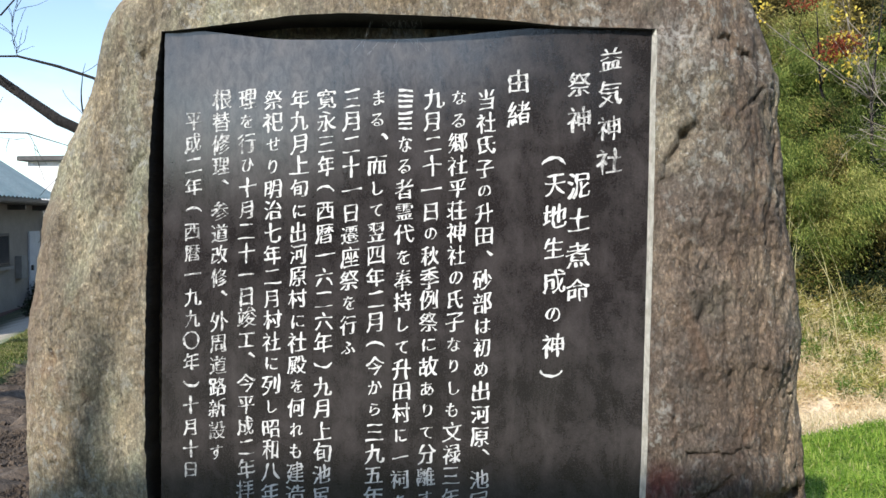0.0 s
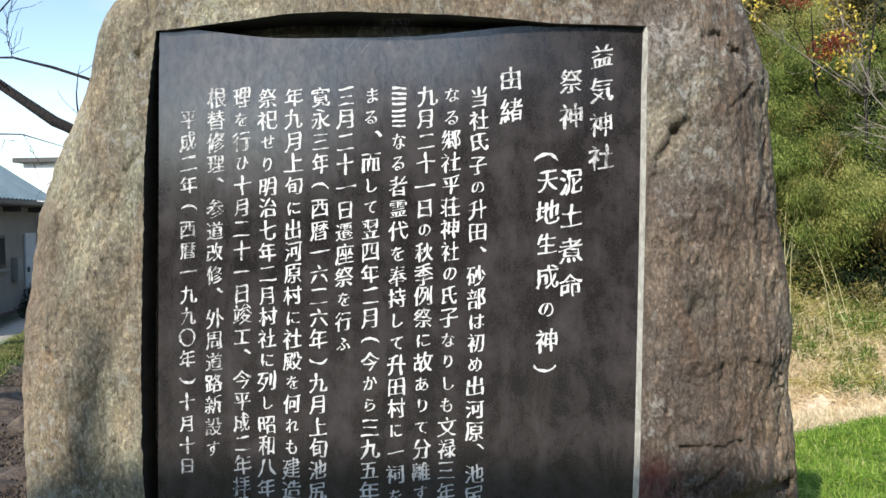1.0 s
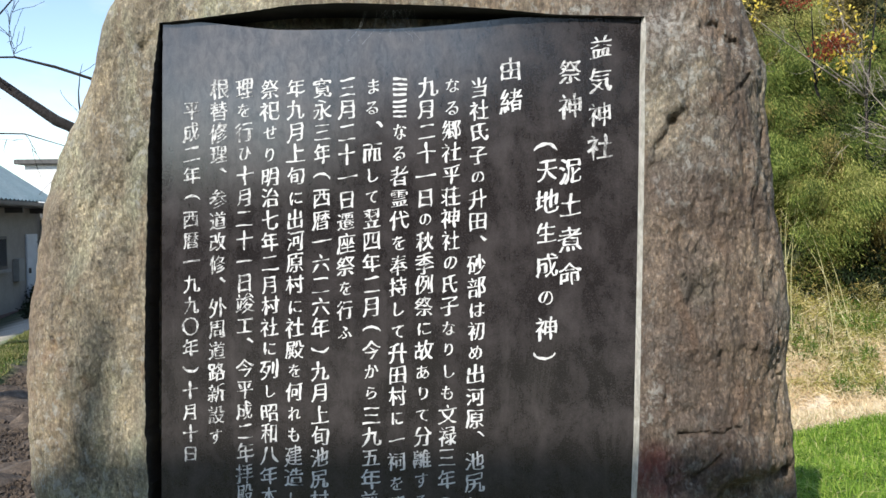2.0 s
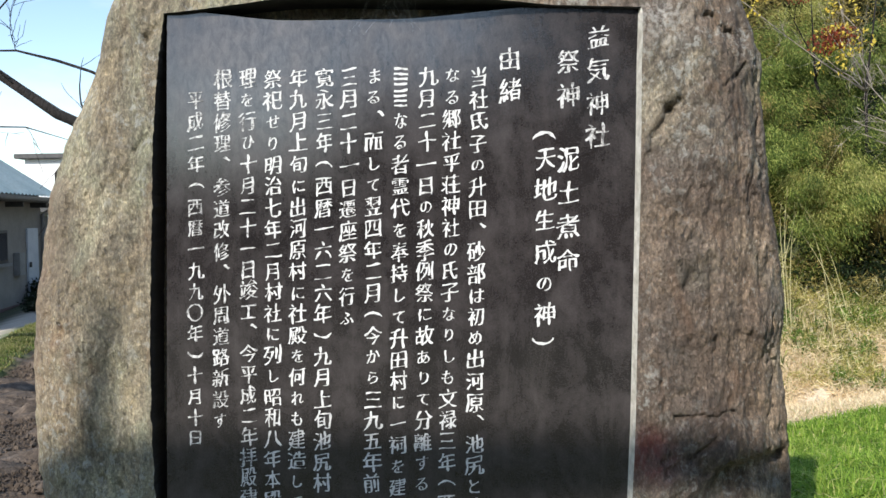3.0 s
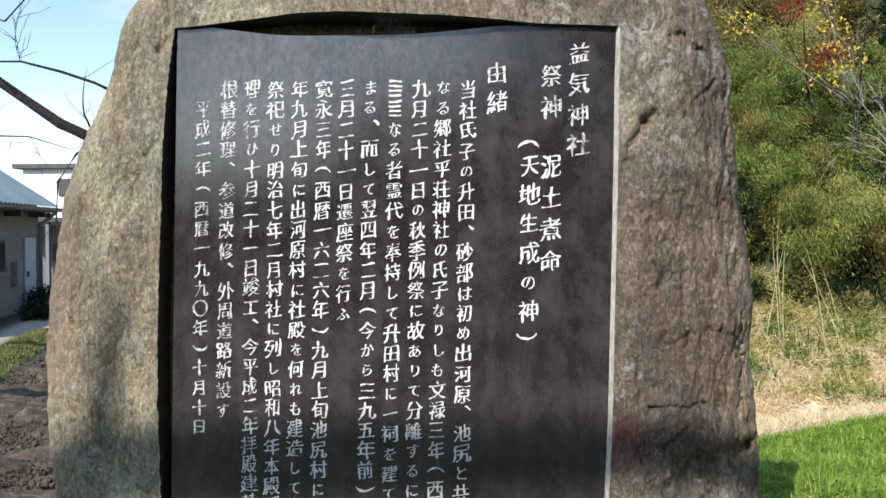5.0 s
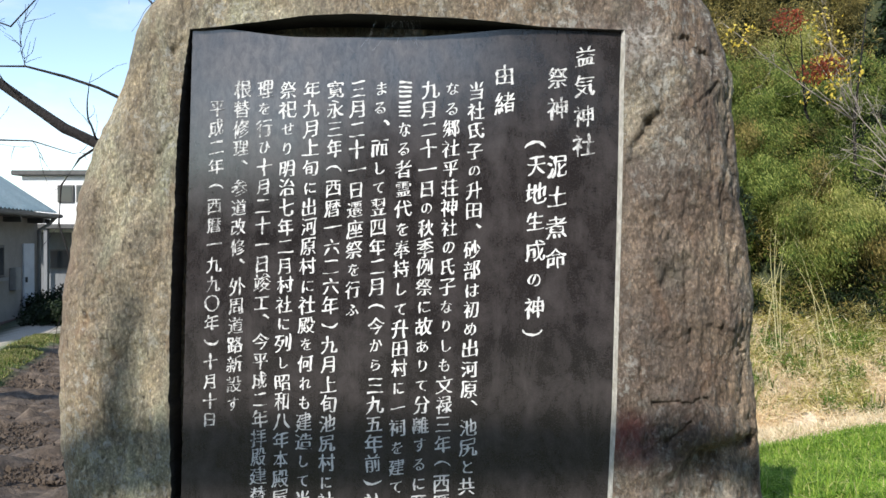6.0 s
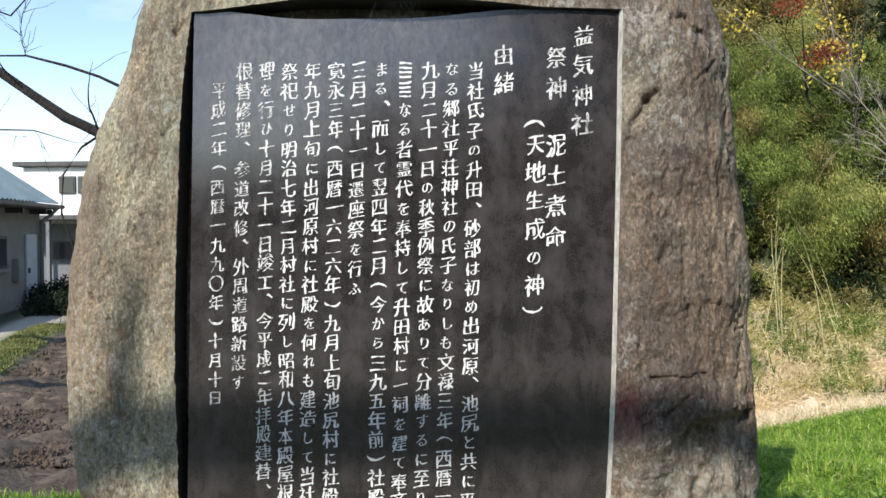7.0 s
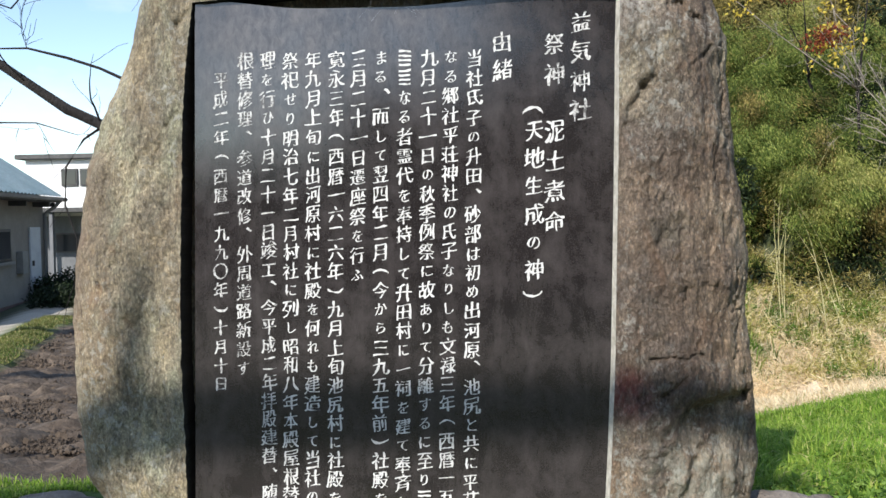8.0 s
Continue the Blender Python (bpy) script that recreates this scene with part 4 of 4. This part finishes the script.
def bungalow():
    m = along_wall()        # local x runs along the wall, y out of it
    house = new("bungalow")
    house.location = (-10.4, 13.0, -1.5)
    inv = Matrix.Translation((10.4, -13.0, 1.5))
    tagged(house, "single-storey beige house with a blue-grey ribbed metal roof", "house")

    def p(name, lo, hi, mat, parent=house, label="", bevel=0.0):
        bm = box(lo, hi, bevel, m)
        bm.transform(inv)
        return part(name, bm, mat, parent, label)

    p("wall", (-7, -6, -1.0), (3.1, 0, 1.42), WALL)
    p("plinth", (-7.02, -6.02, -1.7), (3.12, 0.03, -1.0), PLINTH)
    # ribbed roof, two slopes
    for sgn in (0, 1):
        bm = bmesh.new()
        ribs = np.arange(-7.4, 3.25, 0.11)
        low, high = [], []
        for i, x in enumerate(ribs):
            up = 0.05 if i % 2 else 0.0
            ya, yb = (0.45, -3.0) if sgn == 0 else (-6.45, -3.0)
            low.append(bm.verts.new(m @ Vector((x, ya, 1.40 + up))))
            high.append(bm.verts.new(m @ Vector((x, yb, 3.75 + up))))
        for i in range(len(ribs) - 1):
            bm.faces.new((low[i], low[i + 1], high[i + 1], high[i]))
        bmesh.ops.solidify(bm, geom=bm.faces[:], thickness=0.03)
        bm.transform(inv)
        part("roof", bm, ROOF, house)
    p("gutter", (-7.4, 0.42, 1.30), (3.25, 0.55, 1.39), DARK_TRIM, bevel=0.02)
    p("soffit", (-7.35, 0.0, 1.28), (3.2, 0.42, 1.31), DARK_TRIM)
    for x in (2.97, ):
        bm = tube(bmesh.new(), [m @ Vector(q) for q in ((x, 0.45, 1.32), (x, 0.3, 1.15), (x, 0.08, 1.0), (x, 0.08, -1.5))], [0.045] * 4, 10)
        bm.transform(inv)
        part("downpipe", bm, PIPE, house, smooth=True)
    # the gable wall under the roof
    bm = bmesh.new()
    for x in (3.04, 3.1):
        bm.faces.new([bm.verts.new(m @ Vector(q)) for q in ((x, 0, 1.42), (x, -6, 1.42), (x, -3, 3.70))])
    bm.transform(inv)
    part("gable", bm, WALL, house)
    w = p("window", (-1.0, 0.002, -0.04), (0.85, 0.05, 0.66), DARK_TRIM, bevel=0.008)
    for xa, xb in ((-0.94, -0.10), (-0.05, 0.79)):
        p("pane", (xa, 0.03, 0.02), (xb, 0.056, 0.60), GLASS, w)
    p("window_bar", (-0.10, 0.03, 0.0), (-0.05, 0.07, 0.62), DARK_TRIM, w)
    p("window_sill", (-1.08, 0.002, -0.11), (0.93, 0.10, -0.045), PIPE, w)
    for x in (-0.6, 0.9, 2.4, 2.8):
        p("bracket", (x, 0.0, 1.16), (x + 0.06, 0.36, 1.27), DARK_TRIM)
    p("meter_box", (1.25, 0.002, -0.35), (1.6, 0.14, 0.15), PIPE, label="grey meter box", bevel=0.01)
    d = p("door", (2.05, 0.002, -0.98), (2.75, 0.045, 0.68), PALE_PANEL, label="pale painted side door", bevel=0.01)
    p("handle", (2.12, 0.04, -0.22), (2.16, 0.09, -0.10), DARK_TRIM, d)


bungalow()


def white_building():
    house = new("white_house")
    house.location = (-13.0, 26.0, -1.5)
    inv = Matrix.Translation((13.0, -26.0, 1.5))
    tagged(house, "white two-storey house with a flat dark roof edge", "house")

    def p(name, lo, hi, mat, parent=house, label="", bevel=0.0):
        bm = box(lo, hi, bevel)
        bm.transform(inv)
        return part(name, bm, mat, parent, label)

    p("upper_wall", (-16.9, 24.0, 1.0), (-8.0, 31.0, 3.0), WHITE_WALL)
    p("roof", (-17.15, 23.75, 3.0), (-7.8, 31.2, 3.17), DARK_TRIM, bevel=0.02)
    p("lower_wall", (-16.8, 24.1, -1.7), (-8.0, 30.9, 1.0), GREY_WALL, label="grey boarded ground floor, shade in its colour")
    p("porch_roof", (-16.95, 22.0, 1.12), (-8.0, 24.05, 1.26), DARK_TRIM)
    for x in (-16.7, -14.9, -12.0):
        p("post", (x, 22.1, -1.55), (x + 0.12, 22.22, 1.12), GREY_WALL)
    for xa, xb in ((-15.55, -14.95), (-14.86, -14.3), (-12.5, -11.6)):
        w = p("window", (xa, 23.93, 2.05), (xb, 24.02, 2.66), DARK_TRIM, bevel=0.01)
        p("pane", (xa + 0.05, 23.915, 2.10), (xb - 0.05, 23.96, 2.61), GLASS, w)
    w = p("window", (-15.9, 24.03, -0.3), (-14.9, 24.12, 0.4), DARK_TRIM, bevel=0.01)
    p("pane", (-15.85, 24.015, -0.25), (-14.95, 24.06, 0.35), GLASS, w)
    p("panel", (-16.4, 24.06, -1.4), (-14.6, 24.1, -0.4), GREY_WALL, label="lower panel coloured grey for the shade on it")


white_building()


def shrubs():
    rng = np.random.default_rng(31)
    # near-black shrubs: the house's shade is in their colour
    c = [(-10.6 + 0.2 * i + rng.uniform(-0.1, 0.1), 15.4 + 0.3 * i + rng.uniform(-0.2, 0.2), -0.85 + rng.uniform(-0.15, 0.1)) for i in range(9)]
    leafy("dark_shrub", "low evergreen shrubs by the house corner, coloured dark for shade", "shrub", clumps(rng, c, rng.uniform(0.5, 0.65, 9), 1500), SHADELEAF, 32, 0.09, 0.045, kind="stuff")
    # row of dark shrubs added where the lane's far edge lies in shade
    c = []
    for x, y in ((-6.8, 10.5), (-7.1, 10.65), (-7.4, 10.7), (-7.7, 10.85), (-8.0, 10.95), (-7.2, 11.2), (-7.6, 11.3)):
        c.append((x, y, float(ground_z(x, y)) + rng.uniform(0.05, 0.15)))
    leafy("dark_shrub", "low dark shrubs beside the lane, added for the shaded strip", "shrub", clumps(rng, c, rng.uniform(0.28, 0.38, len(c)), 1100), SHADELEAF, 33, 0.06, 0.03, kind="stuff")


shrubs()


# ---- the wooded bank ----
def slope_points(rng, n, ang, dist, lift, gap):
    d = rng.uniform(*dist, n)
    x = 0.28 + d * rng.uniform(*ang, n)
    z = ground_z(x, d - 2)
    lump = np.array([noise.fractal(Vector((a * 1.1, b * 0.8, c * 1.1)), 0.9, 2.0, 4) for a, b, c in zip(x, d, z)])
    keep = lump > -0.28 + gap
    x, d, z, lump = x[keep], d[keep], z[keep], lump[keep]
    off = rng.uniform(lift[0], lift[1], len(x)) + 0.9 * np.clip(lump + 0.25, -0.2, 1.2)
    return np.stack([x, d - 2 - off * 0.7, z + off * 0.6], 1)


def bank():
    rng = np.random.default_rng(41)

    def spread(n, ang, dist, lift, gap=0.0):
        return slope_points(rng, n, ang, dist, lift, gap)

    leafy("bamboo_thicket", "dense green dwarf bamboo covering the bank", "bamboo", spread(60000, (0.20, 0.50), (18.9, 24.5), (-0.35, 0.05), 0.3), BAMBOO, 42, 0.14, 0.024, 1.3, "stuff")
    # dark leaf layer that paints the shade seen between the plumes
    leafy("shade_undergrowth", "undergrowth on the bank, coloured dark for the shaded gaps", "undergrowth", spread(24000, (0.20, 0.52), (18.8, 29.0), (-0.5, -0.1), -9), SHADELEAF, 43, 0.30, 0.11, 0.3, "stuff")
    leafy("olive_brush", "dull olive and brown brush high on the bank", "brush", spread(60000, (0.20, 0.44), (23.0, 29.0), (0.0, 0.9), 0.2), OLIVE, 44, 0.16, 0.03, 0.4, "stuff")
    leafy("olive_brush", "dull olive brush low on the bank", "brush", spread(15000, (0.20, 0.50), (18.4, 20.8), (-0.1, 0.4), 0.25), OLIVE, 45, 0.11, 0.02, 0.4, "stuff")
    leafy("evergreen_brush", "deep green evergreen brush high on the bank", "brush", spread(16000, (0.405, 0.50), (20.0, 29.0), (0.0, 0.9), 0.2), SHADELEAF, 47, 0.26, 0.07, 0.4, "stuff")
    # plumes of bamboo that arch out of the slope, group by group
    def plumes(name, label, number, ang, dist, mat, seed, tall):
        pts, way = [], []
        stools = [(rng.uniform(*ang), rng.uniform(*dist)) for _ in range(max(4, number // 5))]
        for k in range(number):     # several stems from each stool
            a, d = stools[k % len(stools)]
            d += rng.normal(0, 0.2)
            x = 0.28 + d * a + rng.normal(0, 0.22)
            z = float(ground_z(x, d - 2))
            h = rng.uniform(*tall)
            a = rng.normal(-math.pi / 2, 0.7)
            out = np.array([math.cos(a), math.sin(a), 0.0])
            n = int(600 * h)
            t = rng.uniform(0.25, 1.0, n)
            reach = h * rng.uniform(0.5, 0.9)
            line = np.array([x, d - 2, z]) + out * (reach * t ** 1.8)[:, None] + np.array([0, 0, 1.0]) * (h * (t * 1.35 - 0.62 * t ** 2.4))[:, None]
            spread_r = 0.09 + 0.16 * np.sin(t * math.pi)
            pts.append(line + rng.normal(0, 1, (n, 3)) * spread_r[:, None])
            way.append(out * (0.5 + 0.6 * t)[:, None] + np.array([0, 0, 1.0]) * (0.5 - 1.9 * t)[:, None] + rng.normal(0, 0.34, (n, 3)))
        pts, way = np.concatenate(pts), np.concatenate(way)
        n = len(pts)
        v, f = leaves(pts, way, 0.105 * rng.uniform(0.6, 1.3, n), 0.017 * rng.uniform(0.7, 1.2, n), rng)
        tagged(raw(name, v, f, mat), label, "bamboo", kind="stuff")

    plumes("bamboo_plumes", "arching plumes of green bamboo on the bank", 135, (0.22, 0.47), (19.0, 23.2), BAMBOO, 46, (1.2, 2.6))
    plumes("light_bamboo", "yellow-green bamboo plumes in the sun", 28, (0.37, 0.42), (19.3, 20.6), LIGHT_BAMBOO, 47, (1.2, 2.4))
    plumes("olive_plumes", "dull olive bamboo plumes on the bank", 50, (0.22, 0.48), (18.6, 28.0), OLIVE, 49, (1.0, 2.2))
    plumes("light_bamboo", "yellowing bamboo plumes high on the bank", 26, (0.24, 0.41), (23.5, 28.0), LIGHT_BAMBOO, 51, (1.0, 2.0))
    # clumps of near-black leaves stand in for shaded hollows under the bamboo
    for label, a0, a1, z0, z1, n in (("evergreen clumps coloured nearly black for deep shade", 0.425, 0.50, 0.2, 1.2, 22), ("clumps coloured nearly black for shade low in the thicket", 0.415, 0.50, -1.1, -0.3, 18),
                                     ("evergreen clumps coloured dark as a small shaded hollow", 0.290, 0.308, 0.7, 2.0, 4)):
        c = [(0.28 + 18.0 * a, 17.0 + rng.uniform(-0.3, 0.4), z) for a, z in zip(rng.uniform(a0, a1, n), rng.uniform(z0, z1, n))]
        leafy("shade_undergrowth", label, "undergrowth", clumps(rng, c, rng.uniform(0.22, 0.42, n), 260), SHADELEAF, 50, 0.15, 0.05, 0.3, "stuff")
    # green clumps and leaning stalks among the dry grass
    c = []
    for _ in range(60):
        d = rng.uniform(16.6, 19.2)
        x = 0.28 + d * (rng.uniform(0.25, 0.34) if rng.random() < 0.6 else rng.uniform(0.34, 0.52))
        c.append((x, d - 2, float(ground_z(x, d - 2)) + 0.1))
    leafy("bank_weeds", "green weed clumps in the dry grass", "weeds", clumps(rng, c, rng.uniform(0.12, 0.38, len(c)), 260), WEED, 48, 0.10, 0.025, -0.2, "stuff")


bank()


def culm(foot, tip, seed):
    """A thin jointed bamboo stem that bends over."""
    bm = bmesh.new()
    foot, tip = Vector(foot), Vector(tip)
    pts, rad = [], []
    for i in range(13):
        t = i / 12
        p = foot.lerp(tip, t) + Vector((0.12 * math.sin(t * 3 + seed), 0, 0.35 * math.sin(t * math.pi) ** 1.5))
        pts.append(p - foot)
        rad.append(0.009 * (1 - 0.75 * t) * (1.25 if i % 3 == 0 else 1))
    tube(bm, pts, rad, 6)
    ob = part("bamboo_culm", bm, CULM, smooth=True)
    ob.location = foot
    tagged(ob, "thin pale dead bamboo stem leaning out of the thicket", "bamboo", group="bamboo stems on the bank")


def culms():
    rng = np.random.default_rng(55)
    for i in range(16):
        d = rng.uniform(18.2, 20.5)
        x = 0.28 + d * rng.uniform(0.27, 0.50)
        z = float(ground_z(x, d - 2))
        h = rng.uniform(1.2, 3.0)
        culm((x, d - 2, z), (x + rng.normal(0, 0.5), d - 2.6 - 0.35 * h * rng.random(), z + h), i)
    for i in range(7):       # a fan of dry stems that hang from one clump
        x, y = 6.55 + rng.normal(0, 0.55), 15.6 + rng.normal(0, 0.2)
        culm((x, y, float(ground_z(x, y))), (6.6 + 0.05 * (i - 3), 16.7, 1.1 + rng.uniform(-0.9, 0.6)), 20 + i)


culms()


def bank_tree(name, label, foot, top, mat_leaf, spots, each, seed, bark, leaf=0.16, loose=0.6):
    """A leaning thin-stemmed tree with the few leaves it has left."""
    rng = np.random.default_rng(seed)
    tree = new(name)
    tree.location = foot
    tagged(tree, label, "tree")
    foot, top = Vector(foot), Vector(top)
    bm = bmesh.new()
    mid = foot.lerp(top, 0.5) + Vector((rng.normal(0, 0.35), rng.normal(0, 0.1), 0.1))
    tube(bm, [foot, foot.lerp(mid, 0.5), mid, mid.lerp(top, 0.5), top], [0.05, 0.042, 0.034, 0.022, 0.01], 7)
    bm.transform(Matrix.Translation(-foot))
    part("trunk", bm, BARK, tree, smooth=True)
    for s in spots:
        s = Vector(s)
        bm = bmesh.new()
        twigs(bm, rng, [mid, mid.lerp(s, 0.35) + Vector(rng.normal(0, 0.12, 3)), mid.lerp(s, 0.7) + Vector(rng.normal(0, 0.12, 3)), s, s + (s - mid) * 0.12], 0.019, 0.005, 6, 0.9, 2, 0.1, 5)
        bm.transform(Matrix.Translation(-foot))
        part("limb", bm, bark, tree, smooth=True)
    if mat_leaf:
        pts = clumps(rng, [Vector(s) - foot for s in spots], [loose] * len(spots), each)
        v, f = leaves(pts, rng.normal(0, 1, (len(pts), 3)) + np.array([0, 0, -0.6]), np.full(len(pts), leaf), np.full(len(pts), leaf * 0.55), rng)
        raw("crown", v, f, mat_leaf, tree, "sparse autumn leaves")


def bank_trees():
    def at(ang, d, up):
        x = 0.28 + ang * d
        return (x, d - 2, float(ground_z(x, d - 2)) + up)
    bank_tree("autumn_tree", "small tree with sparse bright yellow leaves", at(0.43, 20.5, 0), (8.6, 17.0, 6.3), GOLD,
              [(7.6, 16.8, 5.9), (7.75, 16.8, 5.4), (7.5, 16.8, 4.9), (7.75, 16.8, 4.7), (7.5, 16.8, 4.3), (8.1, 16.8, 4.8), (5.6, 16.8, 5.7)], 34, 51, PALE_BARK, 0.11, 0.45)
    bank_tree("autumn_tree", "small tree with dull red leaves", at(0.40, 21.5, 0), (7.4, 17.8, 6.0), RED,
              [(7.45, 17.0, 4.85), (7.75, 17.0, 4.95), (6.9, 17.2, 6.1)], 260, 52, BARK, 0.085, 0.38)
    bank_tree("bare_shrub", "leafless pale branching shrub on the bank", at(0.49, 18.9, 0), (9.6, 16.0, 4.6), None,
              [(7.75, 15.6, 3.0), (7.9, 15.6, 3.5), (7.85, 15.6, 2.5), (8.1, 15.6, 3.8), (7.7, 15.6, 2.75), (8.2, 15.5, 2.9), (8.3, 15.5, 3.3)], 0, 53, PALE_BARK)


bank_trees()


def dry_grass():
    rng = np.random.default_rng(61)
    for label, n, lo, hi, up, mat, long, seed in (("short pale straw lying on bare earth", 26000, 8.6, 16.4, 0.04, STRAW, 0.15, 62), ("tangled half-dry grass on the bank", 30000, 16.6, 19.3, 0.30, BANK_GRASS, 0.24, 64),
                                                  ("bleached tangled straw at the foot of the bank", 26000, 16.2, 18.4, 0.26, STRAW, 0.20, 65)):
        d = rng.uniform(lo, hi, n)
        x = 0.28 + d * rng.uniform(0.22, 0.50, n)
        if seed != 62:      # straw lies in drifts, and the greener grass stands between them
            drift = np.array([noise.fractal(Vector((a * 0.9, b * 1.3, 4.0)), 0.9, 2.0, 3) for a, b in zip(x, d)]) - 0.35 * (d - 17.7)
            keep = drift > 0.0 if seed == 65 else drift < 0.25
            x, d, n = x[keep], d[keep], int(keep.sum())
        pts = np.stack([x, d - 2, ground_z(x, d - 2) + rng.uniform(0.0, up, n)], 1)
        leafy("dry_grass", label, "grass", pts, mat, seed, long, long * 0.07, 0.0, "stuff")
    n = 5000
    d = rng.uniform(16.3, 19.0, n)
    x = 0.28 + d * rng.uniform(0.22, 0.56, n)
    keep = np.sin(x * 2.1) * np.sin(d * 2.9 + x) > 0.1
    grass_patch("green_tufts", "green tufts among the dry grass", x[keep], d[keep] - 2, 0.2, 0.6, 0.018, BAMBOO, 63, 1.0)


dry_grass()


# ---- woods behind the camera, which the polished plaque mirrors ----
def back_woods():
    rng = np.random.default_rng(71)
    c, r = [], []
    for _ in range(180):
        x = rng.uniform(0.4, 20.0)
        c.append((x, -13 + rng.uniform(-1.2, 1.2), rng.uniform(-0.3, 6.5)))
        r.append(rng.uniform(0.9, 1.5))
    for _ in range(170):           # tall unseen trees added to keep sky light off the stone
        c.append((rng.uniform(2.0, 24.0), -14 + rng.uniform(-1.5, 1.5), rng.uniform(6.0, 13.0)))
        r.append(rng.uniform(1.2, 1.8))
    for _ in range(36):
        c.append((rng.uniform(-2.6, 0.4), -13.5 + rng.uniform(-0.8, 0.8), rng.uniform(-0.4, 2.8)))
        r.append(rng.uniform(0.7, 1.1))
    for _ in range(110):
        x = rng.uniform(-22.0, -2.0)
        c.append((x, -14 + rng.uniform(-0.8, 0.8), rng.uniform(-0.4, 1.6)))
        r.append(rng.uniform(0.7, 1.0))
    leafy("far_woods", "dark evergreen trees behind the camera, the tall ones added to block sky light", "woods", clumps(rng, c, r, 130), SHADELEAF, 72, 0.5, 0.3, 0.3, "stuff")


back_woods()
